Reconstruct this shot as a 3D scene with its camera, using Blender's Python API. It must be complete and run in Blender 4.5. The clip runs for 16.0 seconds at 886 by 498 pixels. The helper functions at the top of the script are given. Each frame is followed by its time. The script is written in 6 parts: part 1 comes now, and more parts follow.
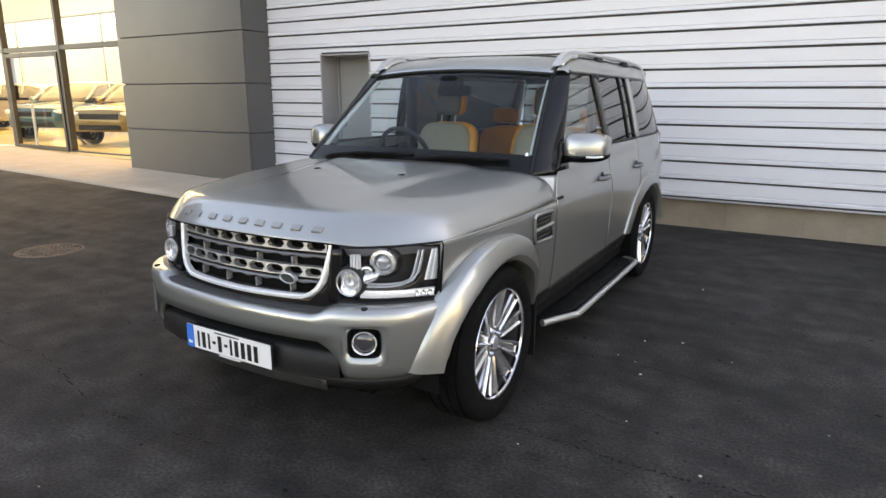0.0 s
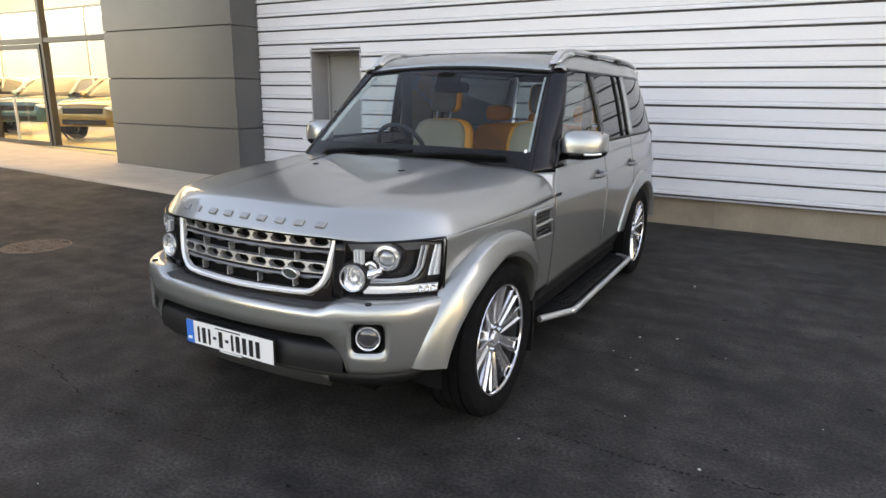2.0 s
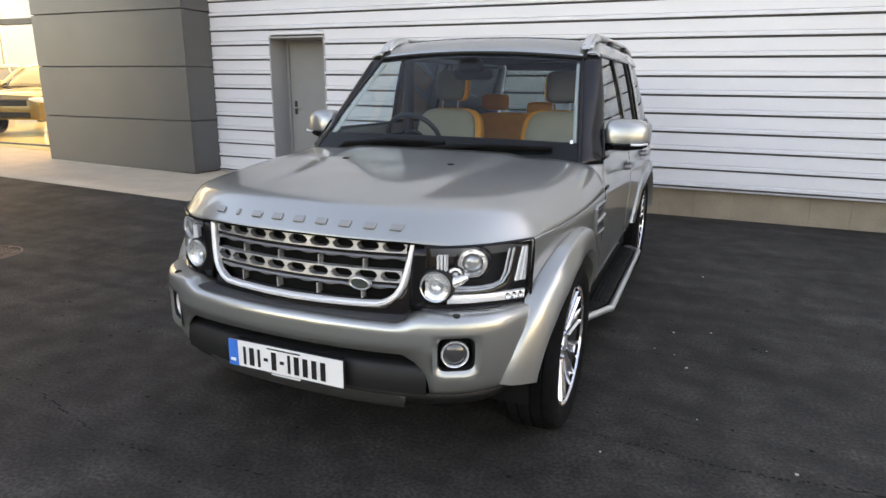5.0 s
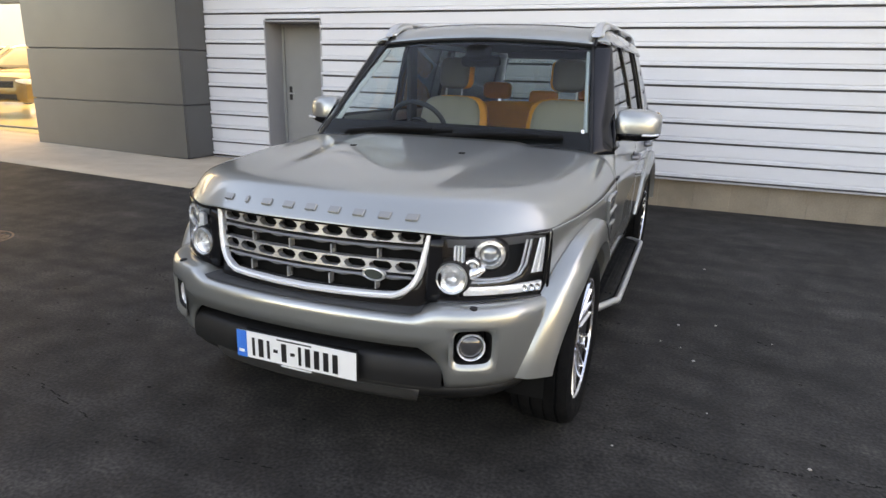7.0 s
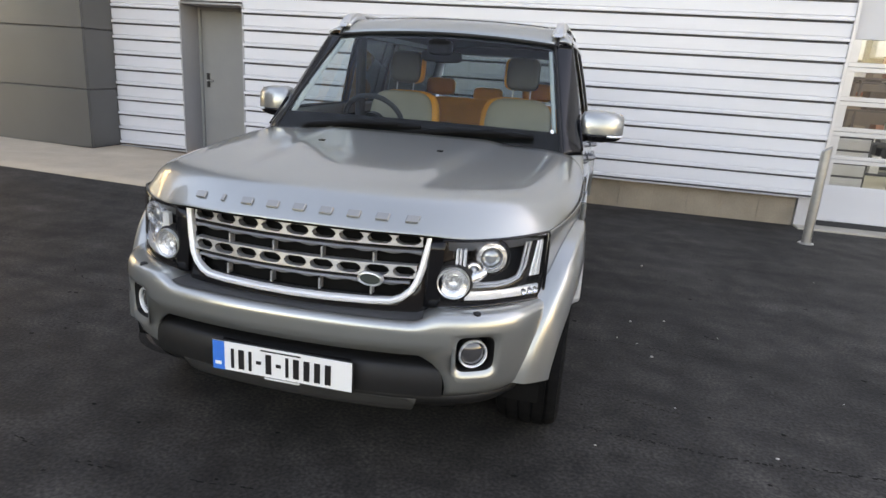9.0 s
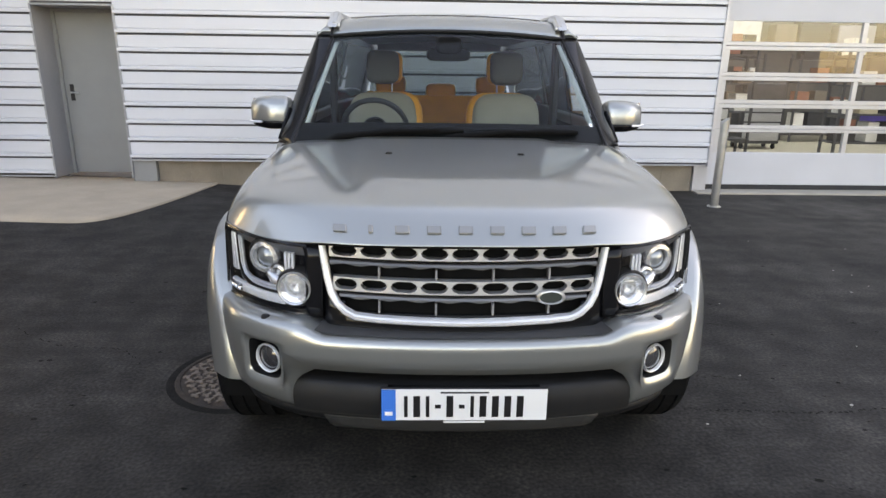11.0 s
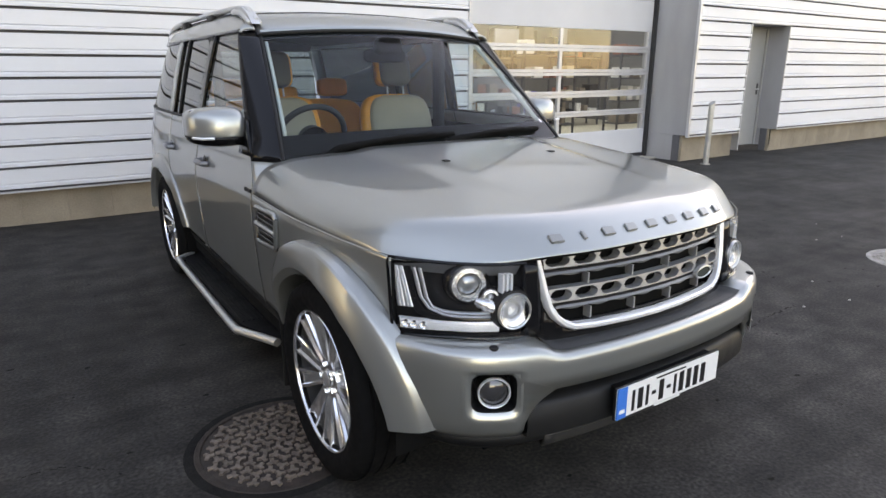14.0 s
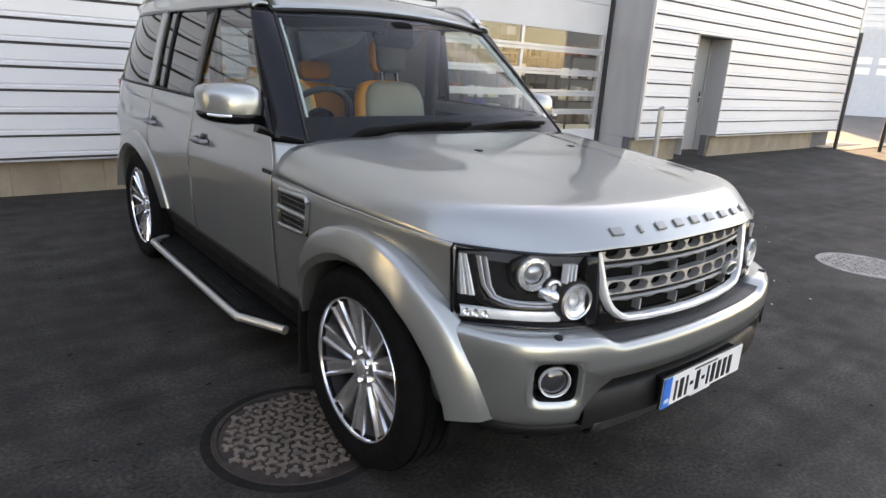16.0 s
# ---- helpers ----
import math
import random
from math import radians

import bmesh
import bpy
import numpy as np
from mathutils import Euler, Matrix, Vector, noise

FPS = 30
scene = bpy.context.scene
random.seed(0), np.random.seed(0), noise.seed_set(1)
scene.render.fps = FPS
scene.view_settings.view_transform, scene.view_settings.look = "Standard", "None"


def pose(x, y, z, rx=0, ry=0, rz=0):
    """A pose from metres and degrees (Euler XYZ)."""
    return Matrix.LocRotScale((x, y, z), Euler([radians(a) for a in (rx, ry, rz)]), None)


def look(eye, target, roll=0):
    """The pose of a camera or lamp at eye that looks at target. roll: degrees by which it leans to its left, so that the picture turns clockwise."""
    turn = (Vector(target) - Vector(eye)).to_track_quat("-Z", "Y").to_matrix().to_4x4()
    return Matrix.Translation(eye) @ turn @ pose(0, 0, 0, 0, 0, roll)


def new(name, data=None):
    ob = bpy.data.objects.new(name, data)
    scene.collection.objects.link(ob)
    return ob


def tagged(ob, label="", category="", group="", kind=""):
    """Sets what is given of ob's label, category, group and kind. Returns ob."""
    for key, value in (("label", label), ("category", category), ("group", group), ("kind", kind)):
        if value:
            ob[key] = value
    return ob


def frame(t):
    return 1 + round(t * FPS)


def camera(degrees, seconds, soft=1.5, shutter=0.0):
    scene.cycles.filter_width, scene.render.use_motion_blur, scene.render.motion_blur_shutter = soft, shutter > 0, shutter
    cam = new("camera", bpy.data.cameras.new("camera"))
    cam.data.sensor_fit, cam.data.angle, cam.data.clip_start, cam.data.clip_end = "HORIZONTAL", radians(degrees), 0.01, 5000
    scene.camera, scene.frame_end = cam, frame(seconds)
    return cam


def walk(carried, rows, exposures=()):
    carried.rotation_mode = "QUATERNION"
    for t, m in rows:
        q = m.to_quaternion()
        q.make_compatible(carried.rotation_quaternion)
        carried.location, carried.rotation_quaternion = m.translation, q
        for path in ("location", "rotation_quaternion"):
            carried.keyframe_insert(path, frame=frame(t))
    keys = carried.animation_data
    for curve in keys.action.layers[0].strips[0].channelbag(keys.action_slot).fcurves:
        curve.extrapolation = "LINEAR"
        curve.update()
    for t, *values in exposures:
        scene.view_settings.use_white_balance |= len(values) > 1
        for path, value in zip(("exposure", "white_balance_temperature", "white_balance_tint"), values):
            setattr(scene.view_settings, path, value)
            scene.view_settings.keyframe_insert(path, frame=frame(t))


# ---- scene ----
cam = camera(70.9, 16.0)
PATH = [
    (0, (2.071, -2.512, 1.501), (1.088, -0.836, 1.028), 0.2),
    (0.5, (2.072, -2.518, 1.501), (1.089, -0.841, 1.034), 0.3),
    (1, (2.059, -2.528, 1.498), (1.094, -0.841, 1.026), 0.7),
    (1.5, (2.034, -2.535, 1.492), (1.064, -0.853, 1.013), 0.9),
    (2, (2.012, -2.555, 1.494), (1.07, -0.857, 1.014), 0.7),
    (2.5, (1.999, -2.579, 1.491), (1.087, -0.865, 1.011), 1.2),
    (3, (1.963, -2.566, 1.481), (1.061, -0.847, 1.002), 1.0),
    (3.5, (1.837, -2.523, 1.472), (0.93, -0.809, 0.983), 1.0),
    (4, (1.712, -2.48, 1.466), (0.836, -0.754, 0.964), 1.0),
    (4.5, (1.536, -2.511, 1.465), (0.703, -0.769, 0.94), 1.4),
    (5, (1.38, -2.572, 1.467), (0.63, -0.788, 0.963), 0.7),
    (7.5, (1.27, -2.561, 1.459), (0.558, -0.773, 0.916), 1.5),
    (8, (1.25, -2.579, 1.462), (0.552, -0.784, 0.922), 1.2),
    (8.2, (1.218, -2.572, 1.458), (0.558, -0.762, 0.922), 2.0),
    (10.3, (0.249, -2.583, 1.45), (0.134, -0.664, 0.899), 2.1),
    (10.5, (0.145, -2.571, 1.449), (0.058, -0.643, 0.923), 2.0),
    (11, (-0.126, -2.544, 1.46), (-0.068, -0.623, 0.908), 0.8),
    (11.5, (-0.47, -2.555, 1.461), (-0.161, -0.669, 0.875), 0.5),
    (12, (-0.742, -2.493, 1.438), (-0.27, -0.642, 0.846), 2.4),
    (12.5, (-1.056, -2.382, 1.461), (-0.466, -0.563, 0.875), 0.2),
    (13, (-1.338, -2.308, 1.458), (-0.478, -0.6, 0.876), 1.3),
    (13.5, (-1.538, -2.181, 1.451), (-0.546, -0.551, 0.854), 2.0),
    (14, (-1.658, -1.98, 1.467), (-0.612, -0.366, 0.916), -0.1),
    (14.5, (-1.748, -1.915, 1.466), (-0.652, -0.341, 0.898), 0.3),
    (15, (-1.829, -1.907, 1.473), (-0.68, -0.374, 0.9), 0.2),
    (15.5, (-1.896, -1.887, 1.471), (-0.692, -0.395, 0.903), 1.4),
    (16, (-1.978, -1.738, 1.439), (-0.753, -0.261, 0.872), 3.5),
]
walk(cam, [(t, look(eye, target, roll)) for t, eye, target, roll in PATH], exposures=[(0, 2.66, 9300, 27), (9, 2.76, 9300, 27), (16, 2.78, 9300, 27)])
# ---- light ----
# a low warm sun behind the buildings: the yard lies in their shade
SUN_EL, SUN_AZ = radians(14), radians(48)
world = bpy.data.worlds.new("world")
scene.world = world
world.use_nodes = True
wn = world.node_tree.nodes
sky = wn.new("ShaderNodeTexSky")
sky.sky_type = "NISHITA"
sky.sun_disc = False
sky.sun_elevation, sky.sun_rotation = SUN_EL, SUN_AZ
sky.air_density, sky.dust_density, sky.ozone_density = 1.0, 0.8, 1.0
wn["Background"].inputs["Strength"].default_value = 0.15
world.node_tree.links.new(sky.outputs["Color"], wn["Background"].inputs["Color"])
sun_data = bpy.data.lights.new("sun", "SUN")
sun_data.energy, sun_data.angle, sun_data.color = 3.0, radians(0.6), (1.0, 0.87, 0.62)
sun = new("sun", sun_data)
sun.matrix_world = look((0, 0, 0), (math.sin(SUN_AZ) * -math.cos(SUN_EL), math.cos(SUN_AZ) * -math.cos(SUN_EL), -math.sin(SUN_EL)))


# ---- materials ----
def material(name, colour, rough=0.5, metal=0.0, vary=0.12, scale=6.0, fine=0.0, fine_scale=120.0, bump=0.0, coat=0.0,
             spec=0.5, second=None, second_scale=1.2, second_amount=0.0, emit=0.0, per_piece=0.0, stretch=(1, 1, 1), rough_vary=0.15, edge=1.0):
    """A Principled surface whose colour varies at two scales, with fine relief; second: a stain colour."""
    m = bpy.data.materials.new(name)
    m.use_nodes = True
    nt = m.node_tree
    n, link = nt.nodes, nt.links.new
    b = n["Principled BSDF"]
    b.inputs["Metallic"].default_value, b.inputs["Roughness"].default_value = metal, rough
    b.inputs["Coat Weight"].default_value, b.inputs["Coat Roughness"].default_value = coat, 0.05
    b.inputs["Coat IOR"].default_value = 1.5
    b.inputs["Specular IOR Level"].default_value = spec
    b.inputs["Specular Tint"].default_value = (edge, edge, edge, 1)
    co = n.new("ShaderNodeTexCoord")
    mp = n.new("ShaderNodeMapping")
    mp.inputs["Scale"].default_value = stretch
    link(co.outputs["Object"], mp.inputs["Vector"])

    def noise_tex(s, detail=5.0):
        t = n.new("ShaderNodeTexNoise")
        t.inputs["Scale"].default_value, t.inputs["Detail"].default_value = s, detail
        link(mp.outputs["Vector"], t.inputs["Vector"])
        return t.outputs["Fac"]

    def blend(kind, fac, a, c):
        x = n.new("ShaderNodeMix")
        x.data_type, x.blend_type = "RGBA", kind
        for s, v in ((x.inputs[0], fac), (x.inputs[6], a), (x.inputs[7], c)):
            if isinstance(v, (float, int)):
                s.default_value = v
            elif isinstance(v, tuple):
                s.default_value = (*v, 1)
            else:
                link(v, s)
        return x.outputs[2]

    def ramp(fac, lo, hi, a=0.0, c=1.0):
        r = n.new("ShaderNodeMapRange")
        r.inputs[1].default_value, r.inputs[2].default_value, r.inputs[3].default_value, r.inputs[4].default_value = lo, hi, a, c
        link(fac, r.inputs[0])
        return r.outputs[0]

    dark = tuple(v * (1 - vary) for v in colour)
    light = tuple(min(1.0, v * (1 + vary)) for v in colour)
    col = blend("MIX", ramp(noise_tex(scale), 0.3, 0.7), dark, light)
    if second is not None:
        col = blend("MIX", ramp(noise_tex(second_scale, 8.0), 0.52, 0.70, 0.0, second_amount), col, second)
    if fine:
        grain = noise_tex(fine_scale, 3.0)
        col = blend("MULTIPLY", 1.0, col, blend("MIX", ramp(grain, 0.3, 0.7), (1 - fine,) * 3, (1 + 0 * fine,) * 3))
    if per_piece:
        info = n.new("ShaderNodeObjectInfo")
        col = blend("MULTIPLY", 1.0, col, blend("MIX", info.outputs["Random"], (1 - per_piece,) * 3, (1.0,) * 3))
    link(col, b.inputs["Base Color"])
    link(ramp(noise_tex(scale * 1.7), 0.25, 0.75, max(0.02, rough * (1 - rough_vary)), min(1.0, rough * (1 + rough_vary))), b.inputs["Roughness"])
    if bump:
        bp = n.new("ShaderNodeBump")
        bp.inputs["Strength"].default_value, bp.inputs["Distance"].default_value = bump, 0.004
        link(noise_tex(fine_scale, 4.0), bp.inputs["Height"])
        link(bp.outputs["Normal"], b.inputs["Normal"])
    if emit:
        b.inputs["Emission Color"].default_value, b.inputs["Emission Strength"].default_value = (*colour, 1), emit
    return m


def glass(name, tint, rough=0.0, facing=0.07):
    """A pane: tinted clear, with gloss that grows from facing to full at a grazing view."""
    m = bpy.data.materials.new(name)
    m.use_nodes = True
    n, link = m.node_tree.nodes, m.node_tree.links.new
    n.remove(n["Principled BSDF"])
    clear, gloss, mix, lw = (n.new(k) for k in ("ShaderNodeBsdfTransparent", "ShaderNodeBsdfGlossy", "ShaderNodeMixShader", "ShaderNodeLayerWeight"))
    clear.inputs["Color"].default_value = (*tint, 1)
    gloss.inputs["Roughness"].default_value = rough
    lw.inputs["Blend"].default_value = 0.5
    power, scale = n.new("ShaderNodeMath"), n.new("ShaderNodeMath")
    power.operation, scale.operation = "POWER", "MULTIPLY_ADD"
    power.inputs[1].default_value, scale.inputs[1].default_value, scale.inputs[2].default_value = 5.0, 1 - facing, facing
    link(lw.outputs["Facing"], power.inputs[0]), link(power.outputs[0], scale.inputs[0])
    link(scale.outputs[0], mix.inputs[0]), link(clear.outputs[0], mix.inputs[1]), link(gloss.outputs[0], mix.inputs[2])
    link(mix.outputs[0], n["Material Output"].inputs["Surface"])
    return m


def asphalt_material():
    """Dark worn asphalt: broad patches, streaked tyre marks, dusty spots, stones and grain."""
    m = material("asphalt", (0.0355, 0.0322, 0.0286), 0.78, spec=0.30, vary=0.3, scale=0.8, fine=0.35, fine_scale=60, bump=0.5, second=(0.031, 0.028, 0.025), second_scale=2.6, second_amount=0.7)
    nt = m.node_tree
    n, link = nt.nodes, nt.links.new
    b = n["Principled BSDF"]
    old = b.inputs["Base Color"].links[0].from_socket
    co = n.new("ShaderNodeTexCoord")

    def layer(col, scale, turn, stretch, lo, hi, dark, light, detail=6.0):
        mp = n.new("ShaderNodeMapping")
        mp.inputs["Rotation"].default_value, mp.inputs["Scale"].default_value = (0, 0, radians(turn)), stretch
        link(co.outputs["Object"], mp.inputs["Vector"])
        t = n.new("ShaderNodeTexNoise")
        t.inputs["Scale"].default_value, t.inputs["Detail"].default_value = scale, detail
        link(mp.outputs["Vector"], t.inputs["Vector"])
        r = n.new("ShaderNodeMapRange")
        for k, v in enumerate((lo, hi, dark, light)):
            r.inputs[k + 1].default_value = v
        link(t.outputs["Fac"], r.inputs[0])
        x = n.new("ShaderNodeMix")
        x.data_type, x.blend_type = "RGBA", "MULTIPLY"
        x.inputs[0].default_value = 1.0
        link(col, x.inputs[6]), link(r.outputs[0], x.inputs[7])
        return x.outputs[2]
    col = layer(old, 1.5, -25, (0.35, 3.0, 1), 0.35, 0.65, 0.80, 1.2)
    col = layer(col, 1.1, 62, (0.25, 4.5, 1), 0.36, 0.50, 0.72, 1.0)
    col = layer(col, 5.0, 0, (1, 1, 1), 0.38, 0.66, 0.68, 1.36)
    col = layer(col, 65.0, 0, (1, 1, 1), 0.36, 0.72, 0.58, 1.62, 3.0)
    link(col, b.inputs["Base Color"])
    return m


ASPHALT = asphalt_material()
CONCRETE = material("concrete_paving", (0.50, 0.405, 0.305), 0.9, vary=0.08, scale=3, fine=0.15, fine_scale=90, bump=0.3, second=(0.40, 0.325, 0.25), second_amount=0.5)
KERB = material("kerb_concrete", (0.42, 0.38, 0.32), 0.9, vary=0.1, scale=4, fine=0.15, fine_scale=90, bump=0.3)
CLAD = material("white_cladding", (0.685, 0.69, 0.72), 0.37, vary=0.035, scale=1.6, fine=0.03, fine_scale=60, second=(0.64, 0.635, 0.64), second_scale=2.5, second_amount=0.35, per_piece=0.04, stretch=(0.5, 1, 2.5))
WALL_CORE = material("cladding_backing", (0.10, 0.10, 0.11), 0.8)
PLINTH = material("plinth_block", (0.30, 0.245, 0.185), 0.9, vary=0.16, scale=3, fine=0.18, fine_scale=70, bump=0.4, second=(0.22, 0.18, 0.135), second_scale=1.6, second_amount=0.7, per_piece=0.07)
GREYPANEL = material("grey_cassette_panel", (0.090, 0.0885, 0.087), 0.37, vary=0.06, scale=2, fine=0.04, fine_scale=200, per_piece=0.06)
DOORGREY = material("grey_door_paint", (0.27, 0.27, 0.268), 0.45, vary=0.05, scale=3, fine=0.03)
JAMBGREY = material("galvanised_lining", (0.36, 0.36, 0.37), 0.40, metal=0.3, vary=0.08, scale=3, fine=0.06, second=(0.34, 0.34, 0.35), second_amount=0.5, stretch=(1, 1, 0.3))
DARKGAP = material("dark_rubber_seal", (0.02, 0.02, 0.022), 0.7)
FRAMEDARK = material("dark_window_frame", (0.018, 0.018, 0.019), 0.4)
ALU = material("anodised_aluminium", (0.56, 0.56, 0.58), 0.38, metal=0.55, vary=0.06, scale=4, fine=0.05)
DOORWHITE = material("white_sectional_door", (0.55, 0.55, 0.57), 0.45, vary=0.03, scale=2, fine=0.02)
STEELPOST = material("brushed_steel_post", (0.50, 0.50, 0.49), 0.35, metal=0.8, vary=0.1, scale=10, fine=0.1, second=(0.35, 0.33, 0.30), second_amount=0.4)
IRON = material("cast_iron_cover", (0.036, 0.026, 0.021), 0.65, metal=0.2, vary=0.3, scale=14, fine=0.3, fine_scale=150, bump=0.4, second=(0.070, 0.045, 0.033), second_scale=9, second_amount=0.8)
STUD = material("worn_iron_stud", (0.20, 0.158, 0.130), 0.6, metal=0.2, vary=0.3, scale=20, fine=0.3, fine_scale=150, bump=0.4)
IRONLIGHT = material("worn_iron_cover", (0.36, 0.33, 0.30), 0.7, vary=0.25, scale=14, fine=0.25, fine_scale=150, bump=0.4)
TANPATCH = material("tan_cover", (0.17, 0.115, 0.075), 0.85, vary=0.2, scale=10, fine=0.2, fine_scale=120, bump=0.3)
PANE = glass("window_glass", (0.90, 0.91, 0.89), facing=0.11)
BLACKPOST = material("black_fence_paint", (0.012, 0.012, 0.013), 0.4)


# ---- building helpers ----
def link_mesh(name, me, mat, parent=None, label=""):
    ob = new(name, me)
    if mat is not None and not me.materials:
        me.materials.append(mat)
    if parent is not None:
        ob.parent = parent
    if label:
        ob["label"] = label
    return ob


def part(name, bm, mat, parent=None, label="", smooth=32, thick=0.0, shadow=True):
    """Links a bmesh as one mesh object under a thing or a part. smooth: the angle past which edges stay sharp (0: flat)."""
    me = bpy.data.meshes.new(name)
    bm.to_mesh(me)
    bm.free()
    if smooth:
        me.shade_smooth()
        me.set_sharp_from_angle(angle=radians(smooth))
    ob = link_mesh(name, me, mat, parent, label)
    if thick:
        so = ob.modifiers.new("thickness", "SOLIDIFY")
        so.thickness, so.offset = thick, -1
    ob.visible_shadow = shadow
    return ob


def holder(name, at=(0, 0, 0), **tags):
    ob = new(name)
    ob.location = at
    ob.empty_display_size = 0.2
    return tagged(ob, **tags)


def add_box(bm, x0, x1, y0, y1, z0, z1, bevel=0.0, seg=1):
    r = bmesh.ops.create_cube(bm, size=1.0, matrix=Matrix.Translation(((x0 + x1) / 2, (y0 + y1) / 2, (z0 + z1) / 2)) @ Matrix.Diagonal((abs(x1 - x0), abs(y1 - y0), abs(z1 - z0), 1)))
    if bevel:
        edges = list({e for v in r["verts"] for e in v.link_edges})
        bmesh.ops.bevel(bm, geom=edges, offset=bevel, segments=seg, affect="EDGES", profile=0.5)
    return bm


def box(x0, x1, y0, y1, z0, z1, bevel=0.0, seg=1):
    return add_box(bmesh.new(), x0, x1, y0, y1, z0, z1, bevel, seg)


def add_prism(bm, outline, to3d, depth):
    """A closed outline of 2D points, laid out by to3d(a, b, d), between d = 0 and d = depth."""
    front = [bm.verts.new(to3d(a, b, 0)) for a, b in outline]
    back = [bm.verts.new(to3d(a, b, depth)) for a, b in outline]
    bm.faces.new(front)
    bm.faces.new(back[::-1])
    for i in range(len(outline)):
        j = (i + 1) % len(outline)
        bm.faces.new((front[j], front[i], back[i], back[j]))
    bmesh.ops.recalc_face_normals(bm, faces=bm.faces)
    return bm


def add_tube(bm, pts, radius, seg=10, caps=True, flat=1.0):
    """A round bar along points; radius may be a list. flat squeezes the section upright."""
    pts = [Vector(p) for p in pts]
    rings = []
    for i, p in enumerate(pts):
        d = (pts[min(i + 1, len(pts) - 1)] - pts[max(i - 1, 0)]).normalized()
        side = d.cross(Vector((0, 0, 1)))
        side = side.normalized() if side.length > 1e-4 else Vector((1, 0, 0))
        up = side.cross(d)
        r = radius[i] if isinstance(radius, (list, tuple)) else radius
        rings.append([bm.verts.new(p + r * (math.cos(a) * side + math.sin(a) * flat * up)) for a in (2 * math.pi * k / seg for k in range(seg))])
    for a, b in zip(rings, rings[1:]):
        for k in range(seg):
            bm.faces.new((a[k], a[(k + 1) % seg], b[(k + 1) % seg], b[k]))
    if caps:
        bm.faces.new(rings[0][::-1])
        bm.faces.new(rings[-1])
    bmesh.ops.recalc_face_normals(bm, faces=bm.faces)
    return bm


def tube(pts, radius, seg=10, caps=True, flat=1.0):
    return add_tube(bmesh.new(), pts, radius, seg, caps, flat)


def add_lathe(bm, profile, m, seg=40, closed=False):
    """Turns (radius, height) points round m's z axis."""
    rings = []
    for r, h in profile:
        rings.append([bm.verts.new(m @ Vector((r * math.cos(a), r * math.sin(a), h))) for a in (2 * math.pi * k / seg for k in range(seg))])
    pairs = list(zip(rings, rings[1:])) + ([(rings[-1], rings[0])] if closed else [])
    for a, b in pairs:
        for k in range(seg):
            bm.faces.new((a[k], a[(k + 1) % seg], b[(k + 1) % seg], b[k]))
    if not closed:
        for ring, r in ((rings[0], profile[0][0]), (rings[-1], profile[-1][0])):
            if r < 0.005:
                bm.faces.new(ring)
    bmesh.ops.recalc_face_normals(bm, faces=bm.faces)
    return bm


def lathe(profile, m, seg=40, closed=False):
    return add_lathe(bmesh.new(), profile, m, seg, closed)


def sheet(fn, us, vs, skip=None, away=None):
    """A sheet of quads over fn(u, v). skip(u, v) leaves out cells; away: a point that the faces turn their backs on."""
    bm = bmesh.new()
    rows = [[bm.verts.new(fn(u, v)) for u in us] for v in vs]
    for j in range(len(vs) - 1):
        for i in range(len(us) - 1):
            if skip and skip((us[i] + us[i + 1]) / 2, (vs[j] + vs[j + 1]) / 2):
                continue
            bm.faces.new((rows[j][i], rows[j][i + 1], rows[j + 1][i + 1], rows[j + 1][i]))
    for v in [v for v in bm.verts if not v.link_faces]:
        bm.verts.remove(v)
    bm.normal_update()
    if away is not None:
        lean = sum((f.calc_center_median() - Vector(away)).normalized().dot(f.normal) * f.calc_area() for f in bm.faces)
        if lean < 0:
            bmesh.ops.reverse_faces(bm, faces=bm.faces)
    return bm


def pane(x0, x1, y, z0, z1):
    """One sheet of glass that faces the yard."""
    return sheet(lambda x, z: (x, y, z), [x0, x1], [z0, z1], away=((x0 + x1) / 2, y + 5, (z0 + z1) / 2))


def span(a, b, n):
    return [a + (b - a) * i / n for i in range(n + 1)]


def smooth01(t):
    t = min(1.0, max(0.0, t))
    return t * t * (3 - 2 * t)


def lerp_table(table, t):
    """Straight lines through (t, value) points."""
    if t <= table[0][0]:
        return table[0][1]
    for (a, va), (b, vb) in zip(table, table[1:]):
        if t <= b:
            return va + (vb - va) * (t - a) / (b - a)
    return table[-1][1]


def spline(pts, n):
    """Catmull-Rom through points, n steps a span."""
    pts = [Vector(p) for p in pts]
    out = []
    for i in range(len(pts) - 1):
        p0, p1, p2, p3 = pts[max(i - 1, 0)], pts[i], pts[i + 1], pts[min(i + 2, len(pts) - 1)]
        for k in range(n):
            t = k / n
            out.append(0.5 * (2 * p1 + (p2 - p0) * t + (2 * p0 - 5 * p1 + 4 * p2 - p3) * t * t + (3 * p1 - p0 - 3 * p2 + p3) * t ** 3))
    out.append(pts[-1])
    return out


# ---- the yard ----
def rise(x, y):
    """The yard is flat but climbs gently to the showroom."""
    if y > 5.6 and x < -8.9:
        return -0.2
    return smooth01((y - 0.6) / 2.5) * (0.045 * smooth01((-1.8 - x) / 1.2) + 0.022 * max(0.0, min(-2.8 - x, 11.5)))


